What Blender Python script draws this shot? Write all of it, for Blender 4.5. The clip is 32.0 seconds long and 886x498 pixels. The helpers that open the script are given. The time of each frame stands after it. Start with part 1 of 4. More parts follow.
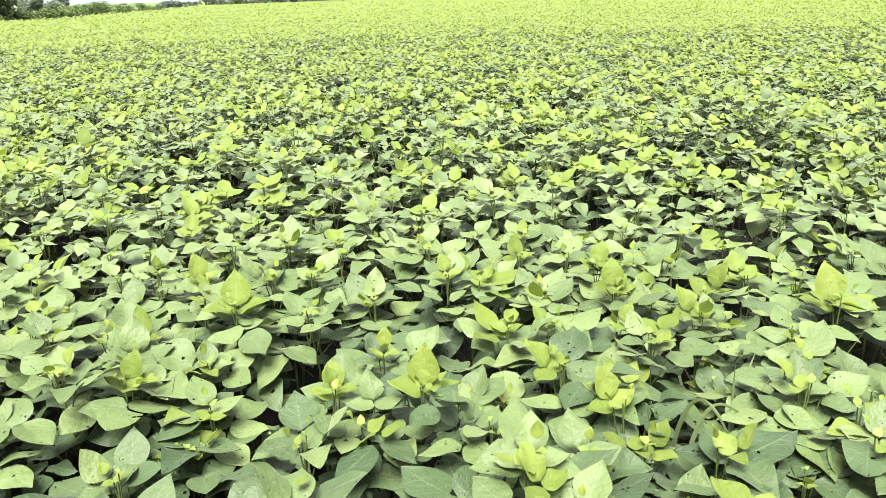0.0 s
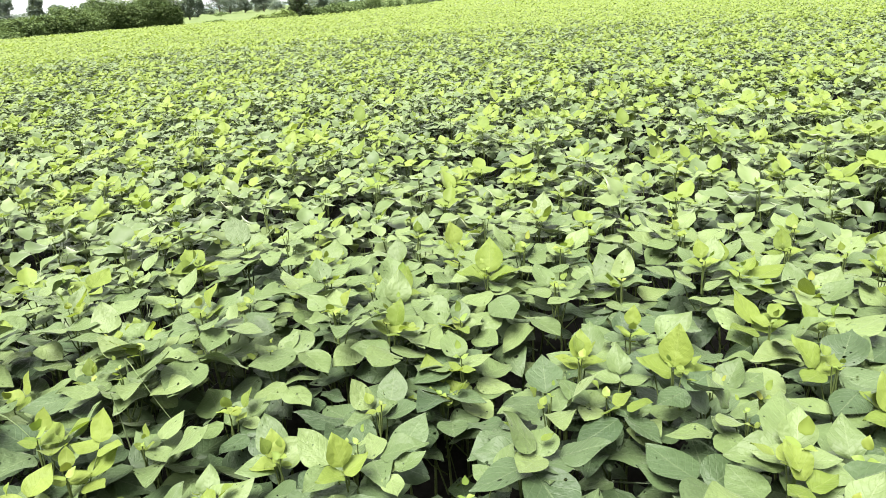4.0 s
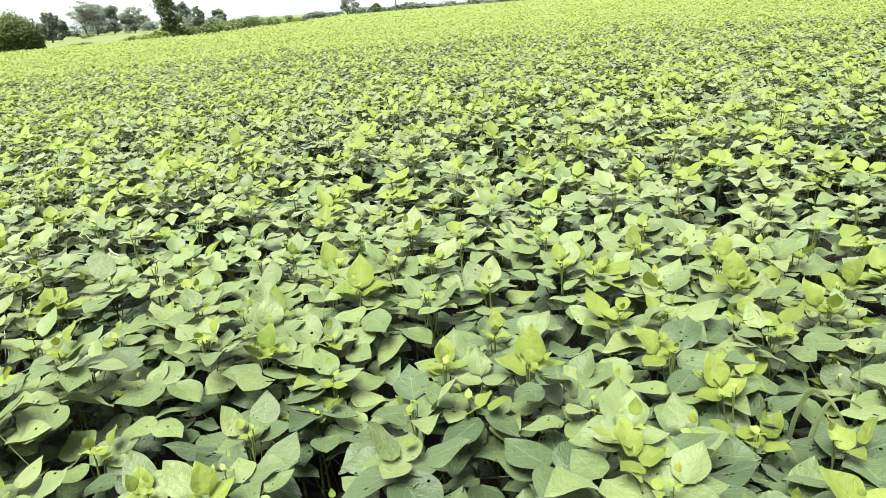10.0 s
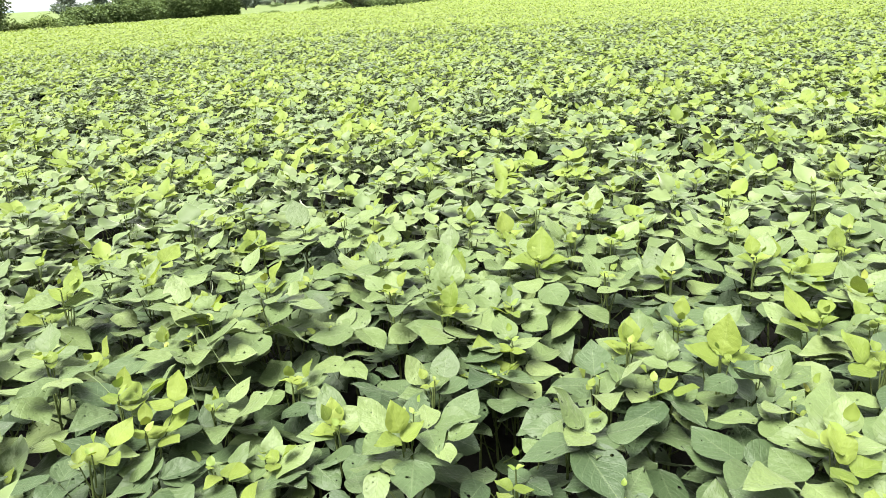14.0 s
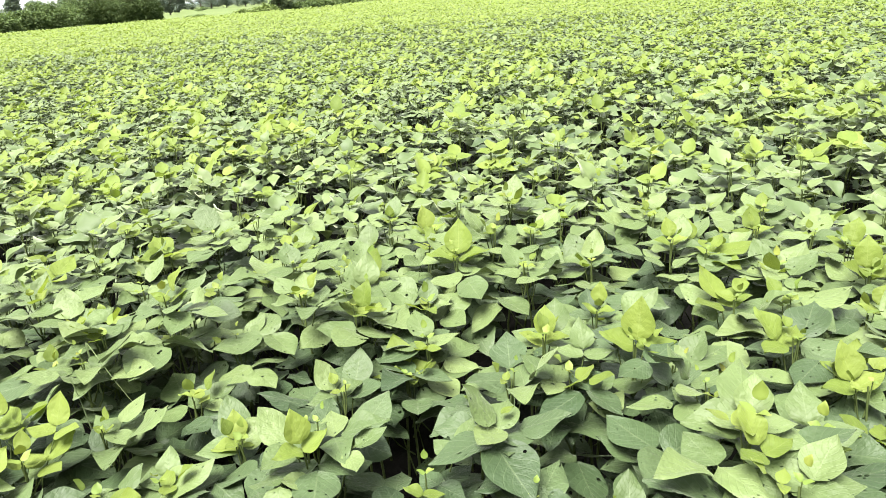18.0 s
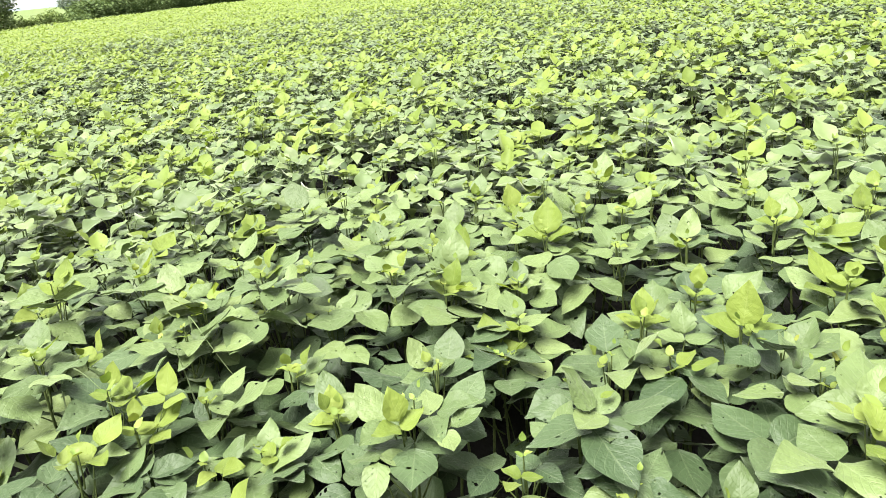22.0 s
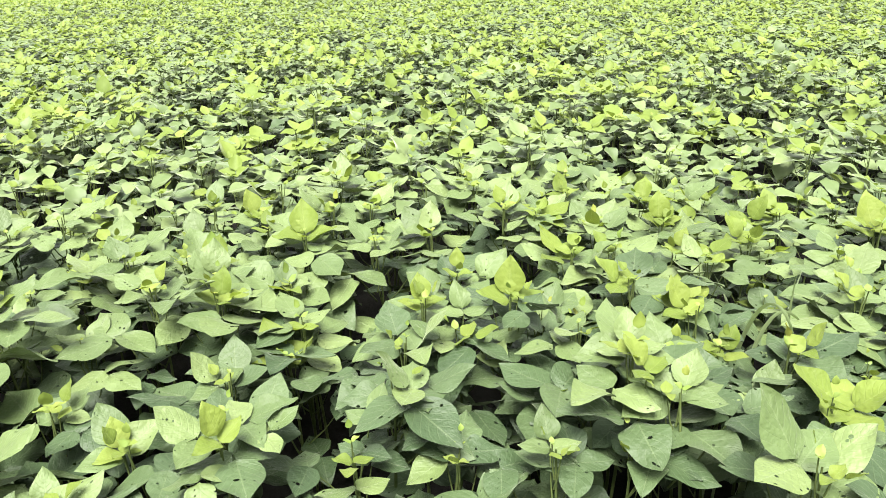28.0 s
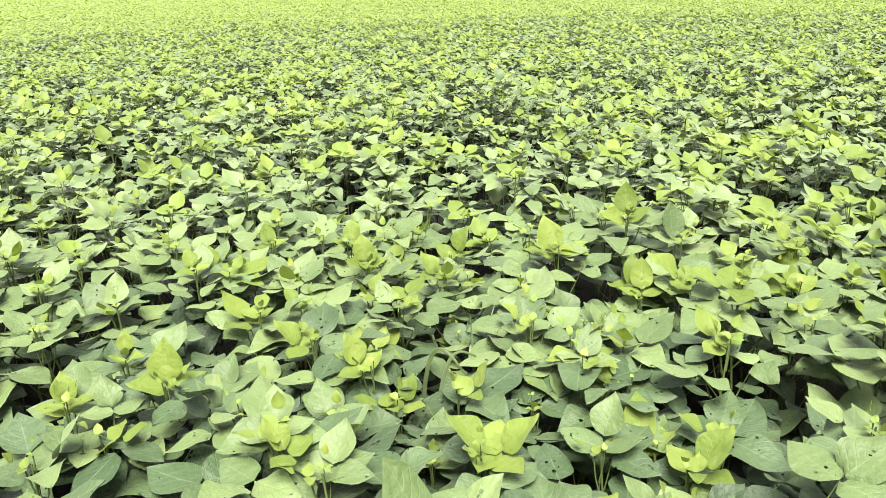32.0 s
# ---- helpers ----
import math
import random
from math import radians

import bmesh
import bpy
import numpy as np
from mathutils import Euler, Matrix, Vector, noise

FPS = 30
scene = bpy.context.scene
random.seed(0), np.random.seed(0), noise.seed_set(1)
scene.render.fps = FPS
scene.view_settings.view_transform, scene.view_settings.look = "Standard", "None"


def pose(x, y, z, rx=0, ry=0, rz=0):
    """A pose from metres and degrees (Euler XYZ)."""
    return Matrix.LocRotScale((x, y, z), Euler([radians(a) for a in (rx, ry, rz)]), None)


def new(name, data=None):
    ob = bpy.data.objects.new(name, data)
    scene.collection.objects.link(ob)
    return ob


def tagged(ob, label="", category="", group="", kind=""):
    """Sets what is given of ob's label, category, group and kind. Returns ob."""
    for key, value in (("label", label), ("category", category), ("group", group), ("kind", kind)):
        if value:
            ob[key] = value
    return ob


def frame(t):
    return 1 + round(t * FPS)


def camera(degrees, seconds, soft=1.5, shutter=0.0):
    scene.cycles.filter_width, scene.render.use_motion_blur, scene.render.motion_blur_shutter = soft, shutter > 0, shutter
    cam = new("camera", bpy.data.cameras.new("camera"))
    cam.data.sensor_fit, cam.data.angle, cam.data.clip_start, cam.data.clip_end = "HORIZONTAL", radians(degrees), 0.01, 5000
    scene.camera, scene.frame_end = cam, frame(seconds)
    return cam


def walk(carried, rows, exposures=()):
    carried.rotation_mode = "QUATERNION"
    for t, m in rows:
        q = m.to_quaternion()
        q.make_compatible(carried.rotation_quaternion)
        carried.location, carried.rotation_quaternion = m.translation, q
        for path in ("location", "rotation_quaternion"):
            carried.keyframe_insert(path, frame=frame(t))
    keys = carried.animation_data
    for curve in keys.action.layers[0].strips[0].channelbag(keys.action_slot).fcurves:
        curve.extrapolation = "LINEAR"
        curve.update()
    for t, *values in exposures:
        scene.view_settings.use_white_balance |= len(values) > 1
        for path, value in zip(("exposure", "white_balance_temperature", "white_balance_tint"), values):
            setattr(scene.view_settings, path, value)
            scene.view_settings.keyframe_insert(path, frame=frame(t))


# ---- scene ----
EXPOSURE, SKY, SUN = 2.83, 0.05, 3.35
cam = camera(64.72, 32.0, soft=0.5)
# seconds, eye x y z in metres, yaw to the left, pitch up, roll, in degrees
ROWS = [
    (0.0, 0.037, 0.066, 1.368, -0.80, -20.03, -1.61),
    (0.5, 0.041, 0.064, 1.369, -3.96, -19.13, -0.15),
    (1.0, 0.075, 0.071, 1.344, -3.68, -18.47, -1.34),
    (1.5, 0.068, 0.047, 1.369, -1.36, -18.51, -2.29),
    (2.0, 0.028, 0.027, 1.379, 8.15, -18.72, -2.70),
    (2.5, 0.014, 0.063, 1.339, 14.54, -18.64, -2.54),
    (3.0, -0.009, 0.061, 1.332, 19.12, -19.56, -3.39),
    (3.5, -0.008, 0.044, 1.335, 19.54, -20.03, -3.34),
    (5.5, 0.010, 0.009, 1.351, 18.49, -18.90, -3.96),
    (6.0, 0.007, 0.014, 1.353, 20.16, -18.55, -3.74),
    (6.5, 0.004, 0.001, 1.353, 20.02, -18.53, -3.27),
    (7.0, 0.024, -0.003, 1.353, 17.15, -17.71, -2.91),
    (7.5, 0.037, -0.012, 1.365, 13.64, -17.65, -1.96),
    (8.0, 0.057, 0.016, 1.351, 11.80, -18.51, -2.43),
    (8.5, 0.060, 0.016, 1.354, 9.13, -18.17, -1.75),
    (9.0, 0.060, 0.016, 1.351, 10.31, -18.50, -2.06),
    (9.5, 0.074, 0.004, 1.353, 11.68, -19.19, -4.01),
    (10.0, 0.078, 0.004, 1.352, 10.46, -19.33, -4.40),
    (10.5, 0.072, 0.010, 1.352, 8.68, -19.55, -2.36),
    (11.0, 0.090, 0.011, 1.352, 7.38, -18.86, -3.47),
    (11.5, 0.104, -0.020, 1.372, 7.60, -19.13, -4.41),
    (12.0, 0.073, 0.011, 1.346, 8.95, -20.07, -4.40),
    (12.5, 0.023, -0.004, 1.341, 16.74, -20.54, -4.05),
    (13.0, 0.020, -0.008, 1.347, 20.97, -19.75, -3.54),
    (13.5, 0.025, -0.016, 1.348, 20.39, -19.70, -2.50),
    (14.0, -0.006, -0.040, 1.341, 23.22, -20.20, -2.77),
    (14.5, -0.009, -0.034, 1.337, 23.40, -20.70, -3.04),
    (16.5, 0.001, 0.047, 1.296, 21.42, -19.74, -3.46),
    (17.0, 0.012, 0.045, 1.295, 21.44, -19.76, -4.33),
    (17.5, 0.024, 0.036, 1.303, 19.91, -19.97, -3.82),
    (18.0, 0.038, 0.038, 1.303, 18.24, -20.46, -3.82),
    (18.5, 0.040, 0.035, 1.304, 17.28, -20.25, -3.54),
    (19.0, 0.045, 0.041, 1.307, 17.78, -20.39, -4.86),
    (19.5, 0.043, 0.041, 1.313, 18.42, -19.84, -5.10),
    (20.0, 0.038, 0.034, 1.310, 19.07, -20.61, -4.93),
    (20.5, 0.039, 0.039, 1.311, 19.64, -20.57, -5.02),
    (21.0, 0.039, 0.039, 1.311, 19.62, -20.59, -5.57),
    (21.5, 0.029, 0.041, 1.308, 21.99, -21.02, -6.56),
    (22.0, -0.004, 0.039, 1.304, 24.78, -21.80, -5.69),
    (22.5, -0.075, 0.024, 1.312, 24.97, -23.91, -5.59),
    (23.0, -0.133, -0.012, 1.327, 23.60, -22.45, -6.64),
    (23.5, -0.163, -0.033, 1.327, 20.17, -21.74, -8.33),
    (24.0, -0.180, -0.031, 1.305, 15.52, -21.96, -6.74),
    (24.5, -0.155, -0.045, 1.316, 8.62, -21.94, -4.14),
    (26.5, -0.161, -0.056, 1.306, 4.53, -21.63, -3.39),
    (27.0, -0.192, -0.036, 1.313, 1.76, -22.63, -2.58),
    (27.5, -0.131, -0.044, 1.300, -0.08, -22.12, -2.33),
    (28.0, -0.164, -0.036, 1.308, -2.21, -22.67, -0.96),
    (28.5, -0.108, -0.042, 1.308, -5.71, -22.49, -1.58),
    (29.0, -0.076, -0.047, 1.322, -10.06, -21.11, -1.80),
    (29.5, -0.048, -0.050, 1.336, -14.95, -20.20, -1.01),
    (30.0, -0.024, -0.051, 1.333, -17.05, -19.78, -0.44),
    (30.5, 0.044, -0.067, 1.334, -25.12, -20.45, 0.06),
    (31.0, 0.108, -0.079, 1.349, -31.79, -20.96, -0.21),
    (31.5, 0.122, -0.038, 1.345, -28.89, -21.40, -1.38),
    (32.0, 0.119, 0.011, 1.339, -19.35, -20.91, -1.80),
]
walk(cam, [(t, pose(x, y, z, 0, 0, yaw) @ pose(0, 0, 0, 90 + pitch) @ pose(0, 0, 0, 0, 0, roll)) for t, x, y, z, yaw, pitch, roll in ROWS],
     exposures=[(t, EXPOSURE + e) for t, e in ((0.0, 0.05), (1.0, -0.06), (2.0, -0.1), (3.0, -0.02), (5.0, -0.1), (6.0, -0.17), (7.0, -0.27), (8.0, -0.18), (9.0, -0.08), (11.0, -0.09), (13.0, 0.0), (20.0, 0.03), (23.0, 0.06), (27.5, 0.08), (30.0, 0.0), (32.0, 0.0))])

# ---- sky and light: a bright overcast noon ----
SUN_UP, SUN_ROUND = 66.0, 195.0
world = bpy.data.worlds.new("world")
scene.world = world
world.use_nodes = True
wn, wl = world.node_tree.nodes, world.node_tree.links
wn.clear()
sky = wn.new("ShaderNodeTexSky")
sky.sky_type, sky.sun_disc = "NISHITA", False
sky.sun_elevation, sky.sun_rotation = radians(SUN_UP), radians(SUN_ROUND)
sky.air_density, sky.dust_density, sky.ozone_density = 1.0, 1.5, 1.0
pale = wn.new("ShaderNodeHueSaturation")
pale.inputs["Saturation"].default_value = 0.12
back = wn.new("ShaderNodeBackground")
back.inputs["Strength"].default_value = SKY
wout = wn.new("ShaderNodeOutputWorld")
wl.new(sky.outputs["Color"], pale.inputs["Color"])
cloud = wn.new("ShaderNodeMix")
cloud.data_type, cloud.inputs[0].default_value = "RGBA", 0.7
cloud.inputs[7].default_value = (6.0, 6.15, 6.35, 1.0)
wl.new(pale.outputs["Color"], cloud.inputs[6])
wl.new(cloud.outputs[2], back.inputs["Color"])
wl.new(back.outputs["Background"], wout.inputs["Surface"])
sun = new("sun", bpy.data.lights.new("sun", "SUN"))
sun.data.energy, sun.data.angle, sun.data.color = SUN, radians(34), (1.0, 0.97, 0.92)
sun.matrix_world = pose(0, 0, 30, 90 - SUN_UP, 0, 180 - SUN_ROUND)


# ---- materials ----
def nodes_of(name):
    m = bpy.data.materials.new(name)
    m.use_nodes = True
    m.node_tree.nodes.clear()
    return m, m.node_tree.nodes, m.node_tree.links


def math_node(n, l, op, a, b=None):
    k = n.new("ShaderNodeMath")
    k.operation = op
    for i, v in enumerate((a, b)):
        if v is None:
            continue
        if isinstance(v, (int, float)):
            k.inputs[i].default_value = v
        else:
            l.new(v, k.inputs[i])
    return k.outputs[0]


def ramp(n, l, fac, stops):
    r = n.new("ShaderNodeValToRGB")
    e = r.color_ramp.elements
    while len(e) < len(stops):
        e.new(0.5)
    for k, (p, c) in zip(e, stops):
        k.position, k.color = p, (*c, 1.0)
    l.new(fac, r.inputs[0])
    return r.outputs[0]


def mixed(n, l, kind, fac, a, b):
    k = n.new("ShaderNodeMix")
    k.data_type, k.blend_type = "RGBA", kind
    for i, v in ((0, fac), (6, a), (7, b)):
        if isinstance(v, (int, float)):
            k.inputs[i].default_value = v
        elif isinstance(v, tuple):
            k.inputs[i].default_value = (*v, 1.0)
        else:
            l.new(v, k.inputs[i])
    return k.outputs[2]


def leaf_material(name, stops, glow, island, veins=False, holes=0.0, through_light=0.3, rough=0.5, sheen=0.5, down=0.0, tint=(0.93, 1.0, 0.78)):
    """A leaf: colour by a random ramp and a blotchy noise, veins in relief, bitten holes, light coming through."""
    m, n, l = nodes_of(name)
    if island:
        rnd = n.new("ShaderNodeNewGeometry").outputs["Random Per Island"]
    else:
        rnd = n.new("ShaderNodeObjectInfo").outputs["Random"]
    col = ramp(n, l, rnd, stops)
    tc = n.new("ShaderNodeTexCoord")
    spot = n.new("ShaderNodeTexNoise")
    spot.inputs["Scale"].default_value, spot.inputs["Detail"].default_value = (9.0, 4.0)
    geo = n.new("ShaderNodeNewGeometry")
    l.new(geo.outputs["Position"], spot.inputs["Vector"])
    blot = ramp(n, l, spot.outputs[0], [(0.3, (0.87, 0.87, 0.84)), (0.7, (1.1, 1.1, 1.14))])
    col = mixed(n, l, "MULTIPLY", 1.0, col, blot)
    fleck = n.new("ShaderNodeTexNoise")
    fleck.inputs["Scale"].default_value, fleck.inputs["Detail"].default_value = (60.0, 3.0)
    l.new(geo.outputs["Position"], fleck.inputs["Vector"])
    col = mixed(n, l, "MULTIPLY", 1.0, col, ramp(n, l, fleck.outputs[0], [(0.3, (0.93, 0.94, 0.93)), (0.7, (1.06, 1.055, 1.055))]))
    bs = n.new("ShaderNodeBsdfPrincipled")
    bs.inputs["Roughness"].default_value = rough
    bs.inputs["Specular IOR Level"].default_value = sheen
    # the fine pale hairs of the leaf; field copies use more to look lighter
    bs.inputs["Sheen Weight"].default_value, bs.inputs["Sheen Roughness"].default_value = down, 0.35
    bs.inputs["Sheen Tint"].default_value = (*tint, 1.0)
    shader = bs.outputs[0]
    if veins:
        sep = n.new("ShaderNodeSeparateXYZ")
        l.new(tc.outputs["UV"], sep.inputs[0])
        side = math_node(n, l, "ABSOLUTE", math_node(n, l, "SUBTRACT", sep.outputs[0], 0.5))
        run = math_node(n, l, "SUBTRACT", sep.outputs[1], math_node(n, l, "MULTIPLY", side, 0.8))
        wav = math_node(n, l, "SINE", math_node(n, l, "MULTIPLY", run, 40.0))
        rib = math_node(n, l, "POWER", math_node(n, l, "MAXIMUM", wav, 0.0), 14.0)
        mid = math_node(n, l, "LESS_THAN", side, 0.016)
        line = math_node(n, l, "MAXIMUM", math_node(n, l, "MULTIPLY", rib, 0.45), mid)
        col = mixed(n, l, "MIX", math_node(n, l, "MULTIPLY", line, 0.14), col, glow)
        bump = n.new("ShaderNodeBump")
        bump.inputs["Strength"].default_value, bump.inputs["Distance"].default_value = 0.8, 0.004
        fine = n.new("ShaderNodeTexNoise")
        fine.inputs["Scale"].default_value = 85.0
        l.new(geo.outputs["Position"], fine.inputs["Vector"])
        hgt = math_node(n, l, "ADD", math_node(n, l, "MULTIPLY", line, -0.2), math_node(n, l, "MULTIPLY", fine.outputs[0], 1.0))
        l.new(hgt, bump.inputs["Height"])
        l.new(bump.outputs[0], bs.inputs["Normal"])
    l.new(col, bs.inputs["Base Color"])
    tr = n.new("ShaderNodeBsdfTranslucent")
    l.new(mixed(n, l, "MULTIPLY", 1.0, col, (1.12, 1.15, 0.6)), tr.inputs["Color"])
    mx = n.new("ShaderNodeMixShader")
    mx.inputs[0].default_value = through_light
    l.new(shader, mx.inputs[1])
    l.new(tr.outputs[0], mx.inputs[2])
    shader = mx.outputs[0]
    if holes:
        off = n.new("ShaderNodeVectorMath")
        off.operation = "MULTIPLY_ADD"
        l.new(tc.outputs["UV"], off.inputs[0])
        off.inputs[1].default_value = (5.0, 8.0, 1.0)
        comb = n.new("ShaderNodeCombineXYZ")
        for i in range(3):
            l.new(math_node(n, l, "MULTIPLY", rnd, 91.7 * (i + 1)), comb.inputs[i])
        l.new(comb.outputs[0], off.inputs[2])
        vor = n.new("ShaderNodeTexVoronoi")
        vor.inputs["Scale"].default_value = 1.0
        l.new(off.outputs[0], vor.inputs["Vector"])
        big = n.new("ShaderNodeTexNoise")
        big.inputs["Scale"].default_value = 0.45
        l.new(off.outputs[0], big.inputs["Vector"])
        reach = math_node(n, l, "MULTIPLY", math_node(n, l, "SUBTRACT", big.outputs[0], 0.5), holes)
        gone = math_node(n, l, "LESS_THAN", vor.outputs["Distance"], reach)
        clear = n.new("ShaderNodeBsdfTransparent")
        mh = n.new("ShaderNodeMixShader")
        l.new(gone, mh.inputs[0])
        l.new(shader, mh.inputs[1])
        l.new(clear.outputs[0], mh.inputs[2])
        shader = mh.outputs[0]
    out = n.new("ShaderNodeOutputMaterial")
    l.new(shader, out.inputs["Surface"])
    return m


def rough_material(name, stops, scale, rough=0.9, bump_depth=0.02, second=0.06, gloss=0.05):
    """Soil, bark, far ground: two scales of noise in the colour and a relief."""
    m, n, l = nodes_of(name)
    geo = n.new("ShaderNodeNewGeometry")
    a, b = n.new("ShaderNodeTexNoise"), n.new("ShaderNodeTexNoise")
    a.inputs["Scale"].default_value, a.inputs["Detail"].default_value = scale, 8.0
    b.inputs["Scale"].default_value, b.inputs["Detail"].default_value = scale * second, 4.0
    for k in (a, b):
        l.new(geo.outputs["Position"], k.inputs["Vector"])
    both = math_node(n, l, "ADD", math_node(n, l, "MULTIPLY", a.outputs[0], 0.6), math_node(n, l, "MULTIPLY", b.outputs[0], 0.4))
    bs = n.new("ShaderNodeBsdfPrincipled")
    bs.inputs["Roughness"].default_value = rough
    bs.inputs["Specular IOR Level"].default_value = gloss
    l.new(ramp(n, l, both, stops), bs.inputs["Base Color"])
    bump = n.new("ShaderNodeBump")
    bump.inputs["Strength"].default_value, bump.inputs["Distance"].default_value = 0.8, bump_depth
    l.new(a.outputs[0], bump.inputs["Height"])
    l.new(bump.outputs[0], bs.inputs["Normal"])
    out = n.new("ShaderNodeOutputMaterial")
    l.new(bs.outputs[0], out.inputs["Surface"])
    return m


# mature leaves, mostly set low; shade of the lower layers darkens their colour
OLD_SHADED = [(0.0, (0.017, 0.032, 0.0105)), (0.5, (0.026, 0.045, 0.015)), (1.0, (0.042, 0.064, 0.023))]
MID = [(0.0, (0.042, 0.065, 0.02)), (0.5, (0.059, 0.086, 0.0265)), (1.0, (0.082, 0.111, 0.036))]
FRESH = [(0.0, (0.092, 0.131, 0.022)), (0.5, (0.116, 0.157, 0.028)), (1.0, (0.14, 0.18, 0.036))]
PALE = (0.16, 0.2, 0.1)
GLOSS, ROUGH, DOWN = 0.3, 0.6, 0.12
LEAVES = [leaf_material("leaf_mature_shaded", OLD_SHADED, PALE, False, True, 1.8, 0.06, ROUGH, GLOSS, DOWN), leaf_material("leaf_full", MID, PALE, False, True, 1.5, 0.09, ROUGH, GLOSS, DOWN),
          leaf_material("leaf_young", FRESH, (0.24, 0.28, 0.09), False, True, 0.0, 0.42, ROUGH, GLOSS * 0.7, DOWN)]
mat_bud = leaf_material("leaf_bud", [(0.0, (0.1, 0.15, 0.028)), (0.85, (0.128, 0.165, 0.03)), (1.0, (0.16, 0.175, 0.032))], PALE, False, through_light=0.3, rough=ROUGH, sheen=GLOSS)
# same leaves farther out, brightened by 4.4 times the sheen
FIELD = [leaf_material("leaf_mature_field_shaded", OLD_SHADED, PALE, True, False, 0.0, 0.06, ROUGH, GLOSS, DOWN * 4.4, (0.96, 1.0, 0.8)), leaf_material("leaf_full_field", MID, PALE, True, False, 0.0, 0.09, ROUGH, GLOSS, DOWN * 4.4, (0.96, 1.0, 0.8)),
         leaf_material("leaf_young_field", FRESH, PALE, True, False, 0.0, 0.36, ROUGH, GLOSS * 0.7, DOWN * 4.4, (0.96, 1.0, 0.8))]
mat_stem = rough_material("green_stem", [(0.3, (0.03, 0.045, 0.014)), (0.7, (0.07, 0.09, 0.028))], 90.0, 0.7, 0.001)
# soil colour taken near black for the deep shade in the gaps
mat_soil = rough_material("shaded_soil", [(0.3, (0.004, 0.004, 0.0035)), (0.7, (0.01, 0.0095, 0.008))], 14.0, 0.95, 0.03)
mat_grass = rough_material("short_grass", [(0.3, (0.052, 0.075, 0.027)), (0.5, (0.078, 0.103, 0.038)), (0.7, (0.105, 0.128, 0.05))], 1.2, 0.9, 0.1)
mat_canopy = rough_material("crop_canopy", [(0.3, (0.055, 0.075, 0.022)), (0.5, (0.095, 0.125, 0.034)), (0.7, (0.14, 0.17, 0.042))], 7.0, 0.7, 0.06)
mat_bark = rough_material("bark", [(0.3, (0.05, 0.04, 0.03)), (0.7, (0.14, 0.12, 0.1))], 12.0, 0.9, 0.03)
mat_hills = rough_material("hazy_hills", [(0.3, (0.1, 0.125, 0.135)), (0.7, (0.12, 0.145, 0.155))], 0.01, 1.0, 0.1)
mat_bush = leaf_material("bush_leaves", [(0.0, (0.042, 0.066, 0.026)), (0.5, (0.064, 0.094, 0.034)), (1.0, (0.098, 0.134, 0.048))], PALE, True, through_light=0.2, rough=0.8, sheen=0.1)
mat_bush_light = leaf_material("bush_leaves_light", [(0.0, (0.075, 0.11, 0.032)), (0.5, (0.115, 0.155, 0.048)), (1.0, (0.16, 0.2, 0.07))], PALE, True, through_light=0.2, rough=0.8, sheen=0.1)
# the haze of distance is put into this paler, bluer leaf colour
mat_tree_hazed = leaf_material("tree_leaves_hazed", [(0.0, (0.075, 0.1, 0.086)), (0.5, (0.108, 0.136, 0.115)), (1.0, (0.15, 0.178, 0.145))], PALE, True, through_light=0.3, rough=0.8, sheen=0.1)
mat_tree_dark = leaf_material("tree_leaves_dark", [(0.0, (0.028, 0.043, 0.022)), (0.5, (0.05, 0.071, 0.034)), (1.0, (0.09, 0.116, 0.052))], PALE, True, through_light=0.2, rough=0.8, sheen=0.1)


# ---- mesh helpers ----
def quad_mesh(name, verts, quads, mats, pick=None, uv=None, smooth=True):
    """A mesh of four-sided faces from arrays; pick: a material slot for each face."""
    me = bpy.data.meshes.new(name)
    verts, quads = np.asarray(verts, np.float32), np.asarray(quads, np.int32)
    me.vertices.add(len(verts))
    me.vertices.foreach_set("co", verts.ravel())
    me.loops.add(quads.size)
    me.loops.foreach_set("vertex_index", quads.ravel())
    me.polygons.add(len(quads))
    me.polygons.foreach_set("loop_start", np.arange(0, quads.size, 4, dtype=np.int32))
    for m in mats:
        me.materials.append(m)
    if pick is not None:
        me.polygons.foreach_set("material_index", np.asarray(pick, np.int32))
    if smooth:
        me.polygons.foreach_set("use_smooth", np.ones(len(quads), bool))
    if uv is not None:
        layer = me.uv_layers.new(name="leaf")
        layer.data.foreach_set("uv", np.asarray(uv, np.float32)[quads.ravel()].ravel())
    me.update(calc_edges=True)
    return me


def half_width(v):
    v = np.clip(v, 0, 1)
    low, high = np.sqrt(np.maximum(0, 1 - ((0.42 - v) / 0.42) ** 2)), np.maximum(0, 1 - ((v - 0.42) / 0.58) ** 1.75) ** 1.08
    return 0.365 * np.where(v < 0.42, low, high) + 0.004


